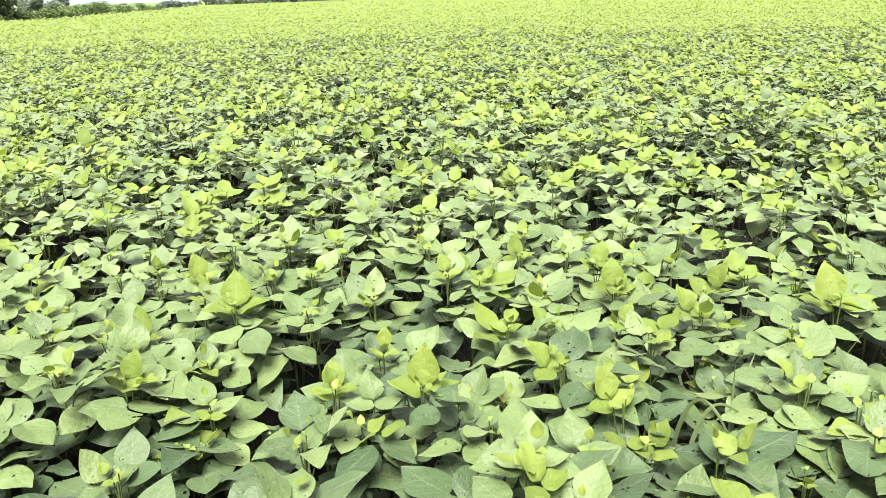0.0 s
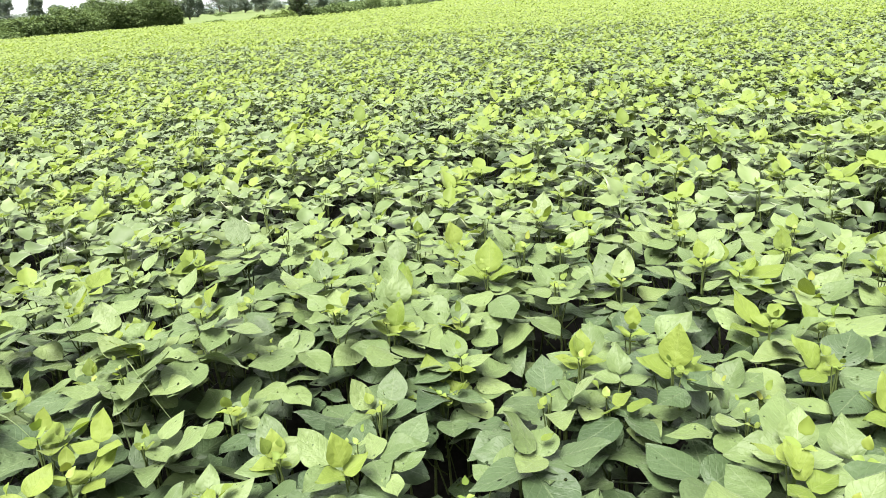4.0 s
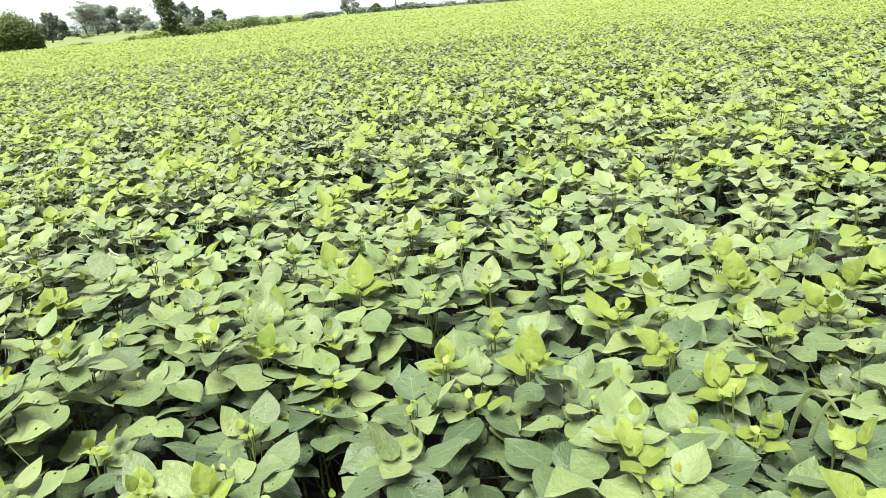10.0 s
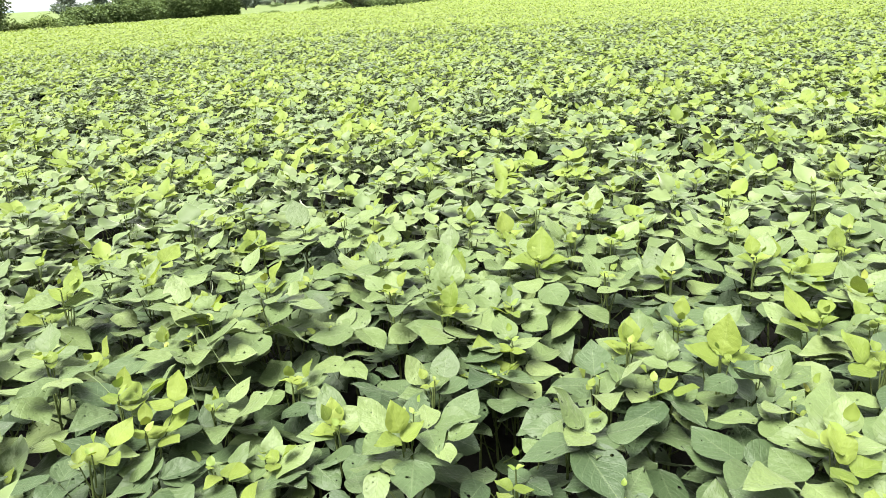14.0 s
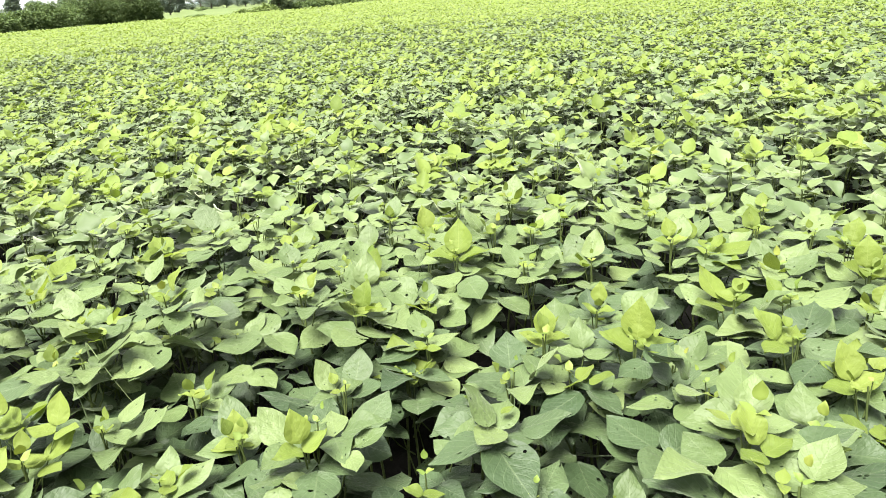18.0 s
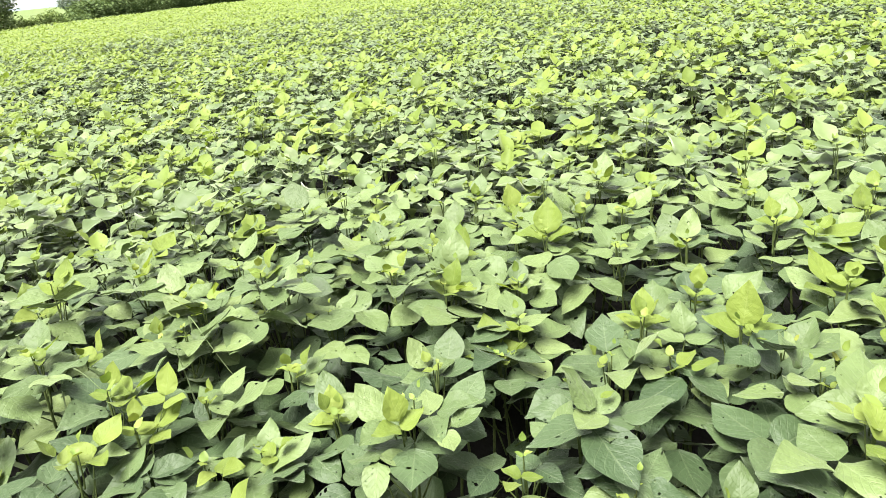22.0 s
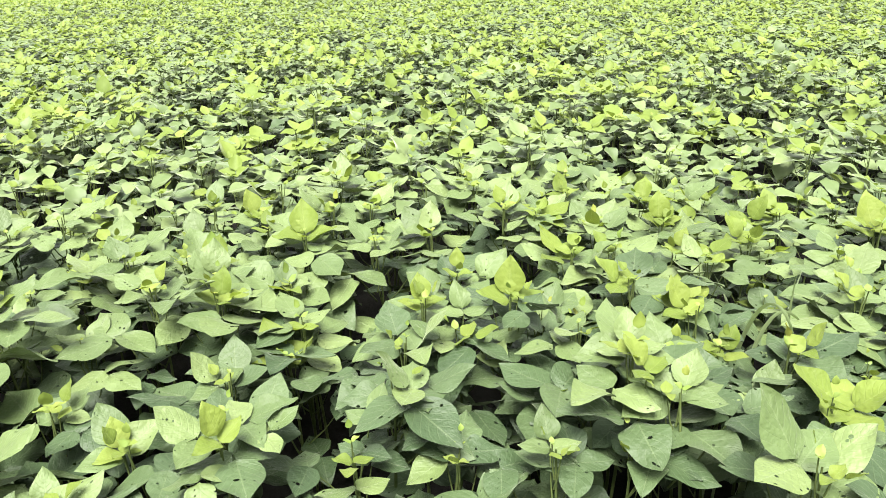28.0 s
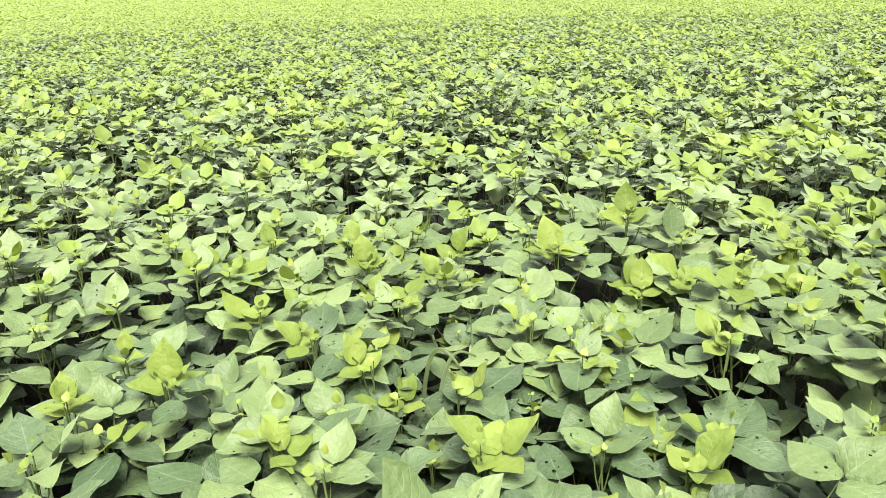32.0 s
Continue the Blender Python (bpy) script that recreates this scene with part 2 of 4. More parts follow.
def leaflet(nu, nv, fold, droop, wave, turn, seed):
    """An ovate leaflet, one unit long along y, with a folded midrib, a drooping tip and a wavy rim."""
    rng = np.random.default_rng(seed)
    v, u = np.meshgrid(np.linspace(0, 1, nv + 1), np.linspace(-1, 1, nu + 1), indexing="ij")
    x = u * half_width(v) * (1 + 0.05 * np.sin(9 * v + seed))
    z = fold * np.abs(x) - droop * 0.9 * v**2 - 0.45 * x**2 * np.cos(seed) + wave * u**2 * np.sin(v * rng.uniform(5, 9) + rng.uniform(0, 6)) * 0.11 + 0.025 * np.sin(u * 3.0 + seed) * np.sin(v * 6 + seed)
    z = z + turn * x * v
    y = v - 0.12 * np.abs(u) * v * (1 - v)
    k = np.arange((nv + 1) * (nu + 1)).reshape(nv + 1, nu + 1)
    quads = np.stack([k[:-1, :-1], k[:-1, 1:], k[1:, 1:], k[1:, :-1]], -1).reshape(-1, 4)
    return np.stack([x, y, z], -1).reshape(-1, 3), quads, np.stack([u / 2 + 0.5, v], -1).reshape(-1, 2)


def leaflet_small(fold, droop):
    """The same with four triangles, for the middle distance."""
    verts = np.array([(0, 0, 0), (0.3, 0.2, fold * 0.3), (0.27, 0.56, fold * 0.27 - droop * 0.35), (0, 1, -droop), (-0.27, 0.56, fold * 0.27 - droop * 0.35), (-0.3, 0.2, fold * 0.3)])
    return verts, np.array([(0, 1, 2, 3), (0, 3, 4, 5)]), None


def leaflet_tiny(fold):
    verts = np.array([(0, 0, 0), (0.36, 0.45, fold), (0, 1, 0), (-0.36, 0.45, fold)])
    return verts, np.array([(0, 1, 2, 3)]), None


def turns(az, el, roll):
    """Rotation matrices that lay y along the heading az, raised by el, rolled; arrays in radians."""
    f = np.stack([np.cos(el) * np.cos(az), np.cos(el) * np.sin(az), np.sin(el)], -1)
    s = np.stack([np.sin(az), -np.cos(az), 0 * az], -1)
    up = np.cross(s, f)
    c, d = np.cos(roll)[..., None], np.sin(roll)[..., None]
    return np.stack([c * s + d * up, f, c * up - d * s], -1)


def spread(template, places, mats3, sizes):
    """Many copies of one template as arrays of vertices and faces."""
    tv, tq = template[:2]
    verts = np.einsum("nij,kj->nki", mats3, tv) * sizes[:, None, None] + places[:, None]
    quads = tq[None] + (np.arange(len(places)) * len(tv))[:, None, None]
    return verts.reshape(-1, 3), quads.reshape(-1, 4)


def tube(points, radii, sides=5):
    """A tapered tube along points."""
    p, r = np.asarray(points, float), np.asarray(radii, float)
    d = np.gradient(p, axis=0)
    d /= np.linalg.norm(d, axis=1)[:, None] + 1e-9
    a = np.cross(d, (0.31, 0.17, 0.2) + np.zeros(3))
    a /= np.linalg.norm(a, axis=1)[:, None] + 1e-9
    b = np.cross(d, a)
    t = np.linspace(0, 2 * np.pi, sides, endpoint=False)
    verts = p[:, None] + r[:, None, None] * (np.cos(t)[None, :, None] * a[:, None] + np.sin(t)[None, :, None] * b[:, None])
    k = np.arange(len(p) * sides).reshape(len(p), sides)
    quads = np.stack([k[:-1], np.roll(k[:-1], -1, 1), np.roll(k[1:], -1, 1), k[1:]], -1).reshape(-1, 4)
    return verts.reshape(-1, 3), quads


def joined(pieces):
    verts, quads, n = [], [], 0
    for v, q in pieces:
        verts.append(v)
        quads.append(q + n)
        n += len(v)
    return np.concatenate(verts), np.concatenate(quads)


def part(name, mesh, parent, label=""):
    ob = new(name, mesh)
    ob.parent = parent
    return tagged(ob, label) if label else ob


# ---- the field ----
# the rim of the crop, seen from above
RIM = [(-27, -40), (-28, 23.5), (-30, 31), (-27.4, 35.2), (-25, 39.7), (-24, 42.5), (-22, 45), (-26, 62), (-28, 75), (-38, 126),
       (-31, 141), (-23, 158), (10, 168), (28, 150), (50, 148), (66, 120), (61.3, 85), (52.9, 65.4), (43, 46.7), (37.5, 34),
       (24.3, 20.1), (20.7, 14), (17.2, 9.5), (17, -40)]


def inside(x, y):
    hit = np.zeros(np.shape(x), bool)
    for (ax, ay), (bx, by) in zip(RIM, RIM[1:] + RIM[:1]):
        if ay != by:
            hit ^= ((ay > y) != (by > y)) & (x < (bx - ax) * (y - ay) / (by - ay) + ax)
    return hit


def swell(x, y):
    """The slow rise and fall of the crop's height."""
    return 0.022 * np.sin(x * 1.7 + 0.6 * y) * np.cos(y * 1.1 - 0.4 * x) + 0.02 * np.sin(x * 0.43 + 1.0) * np.sin(y * 0.37)


def polar_sheet(name, radii, spokes, height, mat, start=0.0, cut=False):
    r, a = np.meshgrid(radii, np.linspace(0, 2 * np.pi, spokes, endpoint=False), indexing="ij")
    x, y = r * np.sin(a), r * np.cos(a)
    k = np.arange(x.size).reshape(x.shape)
    quads = np.stack([k[:-1], k[1:], np.roll(k[1:], -1, 1), np.roll(k[:-1], -1, 1)], -1).reshape(-1, 4)[:, ::-1]
    if cut:
        keep = inside(x, y).ravel()[quads].all(1)
        quads = quads[keep]
    return quad_mesh(name, np.stack([x, y, height(x, y)], -1).reshape(-1, 3), quads, [mat])


ground = new("ground", polar_sheet("ground", np.r_[0.0002, np.geomspace(2, 4000, 40)], 96, lambda x, y: 0 * x - 0.02, mat_grass))
tagged(ground, "flat green grassland reaching to the horizon", "ground", kind="structure")
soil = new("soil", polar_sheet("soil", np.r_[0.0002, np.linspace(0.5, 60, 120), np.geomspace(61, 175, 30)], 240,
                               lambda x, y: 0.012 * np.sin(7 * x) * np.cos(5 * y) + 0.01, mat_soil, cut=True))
tagged(soil, "soil under the bean plants, blackened for the shade between them", "soil", kind="structure")


def canopy_height(x, y):
    d = np.hypot(x, y)
    return 0.47 + swell(x, y) + 0.05 * np.sin(x * 9.1 + 2 * np.sin(y * 4.3)) * np.sin(y * 8.3 + 2 * np.sin(x * 3.7)) - 0.25 * np.clip((17 - d) / 4, 0, 1)


canopy = new("far_crop", polar_sheet("far_crop", np.r_[np.linspace(13, 40, 150), np.geomspace(40.3, 175, 130)], 900, canopy_height, mat_canopy, cut=True))
tagged(canopy, "dense leafy green soybean crop stretching into the distance", "crop", kind="stuff")

# every leaf of a plant: size, raise from/to (degrees), distance from the stem, drop below the tip, young or not
SLOTS = [(0.024, 45, 78, 0.006, -0.02, 2), (0.042, 20, 65, 0.015, -0.006, 2), (0.076, 10, 55, 0.024, 0.004, 2), (0.086, 0, 38, 0.036, 0.016, 1), (0.093, -10, 26, 0.052, 0.03, 1),
         (0.095, -16, 18, 0.07, 0.05, 0), (0.092, -26, 8, 0.09, 0.078, 0), (0.092, -28, 6, 0.11, 0.115, 0), (0.09, -26, 6, 0.13, 0.175, 0)]
# farther into the field: paler, flatter tops
FIELD_SLOTS = [(0.042, 20, 65, 0.012, -0.01, 2), (0.076, 6, 50, 0.022, 0.002, 2), (0.076, -6, 32, 0.036, 0.014, 2), (0.084, -12, 22, 0.055, 0.028, 1),
               (0.088, -20, 12, 0.075, 0.045, 1), (0.09, -24, 8, 0.095, 0.07, 1), (0.088, -26, 8, 0.115, 0.115, 0), (0.088, -24, 8, 0.13, 0.19, 0)]


def leaves_of(x, y, tip, rng, slots=SLOTS):
    """For plants at x, y with the given tip heights: arrays (plant, leaf, leaflet) of place, heading, raise, roll, size and youth, and the petioles' ends."""
    n, k = len(x), len(slots)
    s = np.array(slots)
    vigour = rng.uniform(0.85, 1.16, (n, 1)) * np.interp(np.hypot(x, y), [1.1, 1.6, 3.0], [0.9, 0.98, 0.93])[:, None]
    az = rng.uniform(0, 2 * np.pi, (n, 1)) + np.arange(k) * 2.4 + rng.normal(0, 0.35, (n, k))
    # the topmost full leaf leans away from the wind
    lean = np.pi / 2 + rng.normal(0, 0.75, (n, k))
    az = np.where(s[:, 0] == 0.076, lean, az)
    size = s[:, 0] * vigour * rng.uniform(0.82, 1.2, (n, k))
    # on half of the plants the bud has barely opened
    size = np.where((s[:, 0] < 0.05) & (rng.random((n, 1)) < 0.5), size * 0.55, size)
    el = np.radians(s[:, 1] + (s[:, 2] - s[:, 1]) * rng.random((n, k)))
    el = el + 0.1 * np.sin(az)
    rad = s[:, 3] * rng.uniform(0.75, 1.3, (n, k))
    z = tip[:, None] - s[:, 4] * rng.uniform(0.7, 1.35, (n, k)) - 0.02
    end = np.stack([x[:, None] + rad * np.cos(az), y[:, None] + rad * np.sin(az), z], -1)
    node = np.stack([x[:, None] + 0 * z, y[:, None] + 0 * z, np.maximum(z - 0.06 - rad * 0.7, 0.1)], -1)
    # the middle leaflet stands forward, the two others to the sides
    fan = np.array([0.0, 1.65, -1.65]) + rng.normal(0, 0.16, (n, k, 3))
    heading = az[..., None] + fan
    raise_ = el[..., None] * np.array([1.0, 0.38, 0.38]) + rng.normal(0, 0.1, (n, k, 3))
    roll = rng.normal(0, 0.18, (n, k, 3)) + np.array([0, 0.15, -0.15])
    big = size[..., None] * np.array([1.06, 0.94, 0.94]) * rng.uniform(0.92, 1.08, (n, k, 3))
    ahead = np.stack([np.cos(az) * np.cos(el), np.sin(az) * np.cos(el), np.sin(el)], -1)
    place = end[:, :, None] + ahead[:, :, None] * (np.array([0.02, 0.0, 0.0]) * 1.0)[:, None]
    pale = (s[:, 0] == 0.076) & (rng.random((n, k)) < np.where(np.hypot(x, y) < 2.9, 0.7, 0.3)[:, None])
    # near darkening put into leaf mix: paler past 1.25 m, duller within 1.35 m
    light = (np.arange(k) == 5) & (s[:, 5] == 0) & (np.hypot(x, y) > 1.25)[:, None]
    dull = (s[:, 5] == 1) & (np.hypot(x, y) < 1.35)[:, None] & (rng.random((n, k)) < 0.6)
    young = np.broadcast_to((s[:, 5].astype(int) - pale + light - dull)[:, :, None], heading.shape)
    return place, heading, raise_, roll, big, young, node, end


def grid_plants(rng, spacing, keep):
    """Plants on a jittered grid over a square of the field, thinned by keep(x, y)."""
    reach = 46
    g = np.arange(-reach, reach, spacing)
    x, y = np.meshgrid(g, g)
    x = (x + rng.uniform(-0.42, 0.42, x.shape) * spacing).ravel()
    y = (y + rng.uniform(-0.42, 0.42, y.shape) * spacing).ravel()
    k = keep(x, y) & inside(x, y)
    return x[k], y[k]


def bearing(x, y):
    return np.degrees(np.abs(np.arctan2(x, y)))


# leaves that stand out near the path: foot x y z, heading, raise (degrees), length, 0 mature to 2 young
STANDOUT_A = [
    (-1.47, 1.05, 0.68, 104, 58, 0.071, 2), (-1.36, 1.2, 0.66, 109, 50, 0.069, 1), (-1.16, 2.01, 0.62, 109, 49, 0.067, 2), (-1.1, 1.08, 0.64, 169, 25, 0.088, 1),
    (-1.03, 1.01, 0.63, 20, 40, 0.09, 1), (-0.92, 0.75, 0.6, 71, 30, 0.061, 2), (-0.92, 0.79, 0.64, 102, 52, 0.059, 2), (-0.91, 1.6, 0.62, 66, 15, 0.086, 1),
    (-0.88, 1.55, 0.63, 135, 35, 0.082, 1), (-0.84, 1.24, 0.58, 79, 40, 0.067, 1), (-0.84, 1.24, 0.58, 169, 25, 0.066, 1), (-0.8, 1.03, 0.56, 70, 25, 0.055, 1)]
STANDOUT_B = [
    (-0.79, 0.76, 0.55, 88, 30, 0.055, 1), (-0.74, 0.82, 0.54, 114, 50, 0.055, 1), (-0.7, 1.54, 0.63, 57, 30, 0.078, 1), (-0.69, 1.63, 0.6, 107, 42, 0.055, 2),
    (-0.66, 0.92, 0.56, 131, 50, 0.055, 2), (-0.65, 1.52, 0.63, 88, 50, 0.071, 2), (-0.59, 1.33, 0.63, 90, 62, 0.068, 2), (-0.54, 1.08, 0.58, 147, 45, 0.072, 1),
    (-0.5, 0.85, 0.63, 164, 30, 0.086, 1), (-0.49, 0.79, 0.62, 277, -25, 0.064, 1), (-0.49, 1.72, 0.63, 138, 15, 0.118, 1), (-0.46, 0.81, 0.66, 143, 60, 0.056, 2),
    (-0.46, 1.42, 0.61, 109, 50, 0.062, 1)]
STANDOUT_C = [
    (-0.45, 0.89, 0.63, 31, 15, 0.083, 1), (-0.45, 1.64, 0.65, 102, 50, 0.096, 2), (-0.41, 0.86, 0.63, 40, 20, 0.058, 1), (-0.4, 2.07, 0.66, 88, 50, 0.095, 1),
    (-0.29, 1.63, 0.63, 126, 35, 0.083, 1), (-0.26, 0.85, 0.6, 65, 5, 0.057, 0), (-0.25, 0.9, 0.62, 55, 51, 0.055, 1), (-0.19, 0.9, 0.66, 309, -12, 0.117, 0),
    (-0.18, 0.91, 0.67, 166, 55, 0.079, 1), (-0.16, 1.22, 0.66, 94, 56, 0.059, 2), (-0.12, 1.11, 0.64, 168, 36, 0.069, 1), (-0.11, 0.84, 0.6, 86, 10, 0.087, 0),
    (-0.09, 1.42, 0.62, 112, 35, 0.064, 0)]
STANDOUT_D = [
    (-0.08, 1.16, 0.67, 100, 50, 0.062, 1), (-0.01, 2.49, 0.62, 100, 30, 0.09, 1), (-0, 2.02, 0.64, 141, 25, 0.105, 1), (0.01, 1.17, 0.69, 87, 62, 0.079, 2),
    (0.01, 2.11, 0.64, 55, 35, 0.074, 1), (0.02, 0.79, 0.64, 95, 50, 0.055, 1), (0.06, 0.79, 0.61, 93, 20, 0.068, 0), (0.06, 0.79, 0.61, 163, 0, 0.082, 0),
    (0.07, 0.99, 0.6, 101, 20, 0.093, 0), (0.08, 1.76, 0.66, 67, 45, 0.084, 1), (0.09, 1.21, 0.63, 53, 10, 0.106, 1), (0.11, 1.84, 0.64, 81, 50, 0.06, 2),
    (0.17, 0.78, 0.62, 336, 0, 0.087, 0)]
STANDOUT_E = [
    (0.17, 0.79, 0.62, 35, 15, 0.091, 0), (0.17, 0.92, 0.72, 83, 45, 0.066, 1), (0.17, 1.46, 0.65, 137, 50, 0.083, 2), (0.17, 1.72, 0.65, 36, 20, 0.093, 2),
    (0.18, 0.86, 0.72, 137, 48, 0.055, 2), (0.18, 1.27, 0.58, 54, 5, 0.105, 0), (0.21, 1.81, 0.64, 45, 30, 0.072, 1), (0.23, 0.84, 0.69, 58, 30, 0.074, 1),
    (0.25, 2.51, 0.66, 106, 45, 0.094, 1), (0.26, 1.28, 0.66, 145, 45, 0.07, 2), (0.28, 1.98, 0.63, 101, 50, 0.066, 2), (0.29, 1.67, 0.64, 114, 35, 0.093, 1),
    (0.31, 1.59, 0.66, 40, 30, 0.085, 1)]
STANDOUT_F = [
    (0.31, 1.64, 0.65, 52, 35, 0.091, 1), (0.32, 0.67, 0.69, 119, 55, 0.105, 1), (0.32, 1.47, 0.64, 24, 25, 0.109, 1), (0.35, 0.68, 0.67, 25, 35, 0.096, 1),
    (0.35, 1.15, 0.66, 114, 50, 0.067, 2), (0.36, 1.17, 0.64, 30, 20, 0.07, 1), (0.36, 1.22, 0.64, 74, 52, 0.058, 2), (0.41, 1.09, 0.6, 42, 47, 0.055, 2),
    (0.42, 1.49, 0.62, 150, 10, 0.084, 0), (0.48, 0.82, 0.66, 8, 33, 0.079, 2), (0.48, 0.84, 0.66, 143, 25, 0.075, 2), (0.49, 1.43, 0.64, 107, 40, 0.07, 1),
    (0.5, 0.61, 0.66, 6, 51, 0.075, 2)]
STANDOUT_G = [
    (0.5, 1.9, 0.63, 64, 55, 0.071, 2), (0.52, 1.02, 0.63, 13, 20, 0.114, 0), (0.53, 1.47, 0.64, 19, 30, 0.064, 2), (0.64, 1.55, 0.64, 117, 50, 0.069, 2),
    (0.65, 1, 0.6, 31, 10, 0.082, 0), (0.65, 1.56, 0.63, 24, 15, 0.077, 1), (0.66, 0.66, 0.62, 121, 40, 0.06, 1), (0.71, 1.18, 0.66, 79, 45, 0.065, 1),
    (0.73, 1.24, 0.64, 25, 20, 0.076, 0), (0.75, 1.01, 0.66, 54, 45, 0.072, 1), (0.76, 1.05, 0.66, 271, -15, 0.087, 2), (0.77, 0.71, 0.62, 13, 50, 0.081, 2),
    (0.78, 0.96, 0.61, 15, 5, 0.118, 0)]
STANDOUT_H = [
    (0.79, 0.97, 0.62, 103, 30, 0.099, 1), (0.82, 0.55, 0.6, 348, 0, 0.116, 0), (0.83, 0.56, 0.6, 102, 5, 0.078, 0), (0.87, 0.56, 0.69, 3, 30, 0.107, 1),
    (0.88, 1.04, 0.65, 3, 35, 0.098, 1), (0.89, 0.78, 0.6, 23, 10, 0.118, 0), (0.95, 0.51, 0.62, 27, 35, 0.079, 1), (0.95, 1.51, 0.67, 89, 50, 0.097, 2),
    (1, 1.56, 0.66, 277, 5, 0.097, 2), (1.3, 0.97, 0.62, 301, -8, 0.118, 0), (1.33, 1.08, 0.62, 10, 25, 0.118, 1), (1.7, 1.55, 0.62, 37, 35, 0.085, 1),
    (1.73, 2.32, 0.62, 106, 46, 0.072, 2)]
STANDOUT = np.array(STANDOUT_A + STANDOUT_B + STANDOUT_C + STANDOUT_D + STANDOUT_E + STANDOUT_F + STANDOUT_G + STANDOUT_H)
# plants that stand out near the path: place and height of the tip, or place alone
TALL = [(0.00, 1.19, 0.75), (-0.16, 1.14, 0.67), (-0.62, 1.42, 0.65), (0.18, 0.86, 0.75), (0.79, 1.30, 0.65), (0.92, 1.02, 0.69), (0.57, 1.57, 0.64), (0.82, 0.74, 0.65),
        (1.85, 1.45, 0.62), (0.22, 1.81, 0.68), (1.60, 1.81, 0.73), (-1.16, 1.95, 0.69), (-1.74, 2.42, 0.61), (-1.20, 1.13, 0.66), (-0.69, 0.76, 0.65), (-1.46, 1.29, 0.68),
        (-2.40, 1.77, 0.61), (-0.79, 1.84, 0.58), (-0.57, 1.07, 0.65), (0.38, 1.55, 0.62)]
HEROES = [(-1.57, 1.59), (-0.71, 1.59), (-0.83, 1.16), (-0.54, 1.75), (-0.18, 1.35), (0.20, 1.50), (-1.00, 0.77), (-0.45, 2.27), (-0.23, 2.64), (-1.10, 2.78),
          (0.38, 1.25), (0.02, 1.69), (0.40, 1.83), (-0.53, 0.91), (-0.14, 0.85), (0.41, 0.80), (0.49, 1.08), (1.02, 0.63), (0.66, 1.27), (1.24, 0.97),
          (1.34, 1.27), (1.25, 1.74), (1.20, 2.26), (1.83, 0.92), (1.30, 0.84), (0.58, 0.66), (0.95, 0.50), (1.18, 0.41), (0.27, 0.98), (1.18, 1.10)]
rng = np.random.default_rng(11)
px, py = grid_plants(rng, 0.172, lambda x, y: (np.hypot(x, y) < 15.5) & (np.sin(x * 3.1 + 1.3 * np.sin(y * 2.3)) * np.sin(y * 3.7 + x) < 0.9) & ((bearing(x, y) < 72) | (np.hypot(x, y) < 6)))
hx, hy = np.array(HEROES).T
hz = 0.66 + swell(hx, hy) + rng.normal(0, 0.02, len(hx))
tx, ty, tz = np.array(TALL).T
hx, hy, hz = np.r_[tx, hx], np.r_[ty, hy], np.r_[tz, hz]
# one plant for every cluster of standout leaves; the others keep clear of them
OWNER, sx, sy, sz = [], [], [], []
for ax, ay, az_, head, *_ in STANDOUT:
    cx, cy = ax - 0.028 * math.cos(radians(head)), ay - 0.028 * math.sin(radians(head))
    near = [i for i in range(len(sx)) if math.hypot(sx[i] - cx, sy[i] - cy) < 0.075 and OWNER.count(i) < 3]
    if near:
        OWNER.append(near[0])
    else:
        OWNER.append(len(sx))
        sx.append(cx), sy.append(cy), sz.append(az_ + 0.03)
OWNER, sx, sy, sz = np.array(OWNER), np.array(sx), np.array(sy), np.array(sz)
apart = np.min(np.hypot(hx[:, None] - sx, hy[:, None] - sy), axis=1) > 0.11
hx, hy, hz = np.r_[sx, hx[apart]], np.r_[sy, hy[apart]], np.r_[sz, hz[apart]]
# bare spots between the plants: place and reach
GAPS = np.array([(-8.0, 8.0, 0.5), (-0.32, 3.95, 0.26), (-1.62, 2.54, 0.2), (-0.35, 1.5, 0.12), (0.03, 1.52, 0.12), (0.2, 2.58, 0.18), (1.38, 3.53, 0.24), (1.12, 2.5, 0.18),
                 (1.09, 0.84, 0.1), (0.64, 1.12, 0.1), (2.13, 1.46, 0.18), (0.15, 2.72, 0.16), (1.72, 3.38, 0.22), (-1.2, 3.34, 0.22), (1.6, 0.56, 0.12)])
free = (np.min(np.hypot(px[:, None] - hx, py[:, None] - hy), axis=1) > 0.1) & (np.hypot(px[:, None] - GAPS[:, 0], py[:, None] - GAPS[:, 1]) > GAPS[:, 2] * 0.7).all(1)
px, py = px[free], py[free]
qx, qy = grid_plants(rng, 0.16, lambda x, y: (np.hypot(x, y) > 2.9) & (np.hypot(x, y) < 15.5) & (np.sin(x * 3.1 + 1.3 * np.sin(y * 2.3)) * np.sin(y * 3.7 + x) < 0.84) & ((bearing(x, y) < 72) | (np.hypot(x, y) < 6)))
free = (np.hypot(qx[:, None] - GAPS[:, 0], qy[:, None] - GAPS[:, 1]) > GAPS[:, 2]).all(1)
close = np.hypot(px, py) <= 2.9
px, py = np.r_[px[close], qx[free]], np.r_[py[close], qy[free]]
ptip = 0.605 + swell(px, py) + rng.normal(0, 1, len(px)) * np.where(np.hypot(px, py) < 2.9, 0.05, 0.052)
px, py, ptip = np.r_[hx, px], np.r_[hy, py], np.r_[hz, ptip]
dist, side = np.hypot(px, py), bearing(px, py)
is_near = (dist < 2.2) & (dist > 0.6) & (side < 66)
is_ring = (dist >= 2.2) & (dist < 2.9) & (side < 66)
is_mid = ~is_near & ~is_ring & (dist < 6.5)
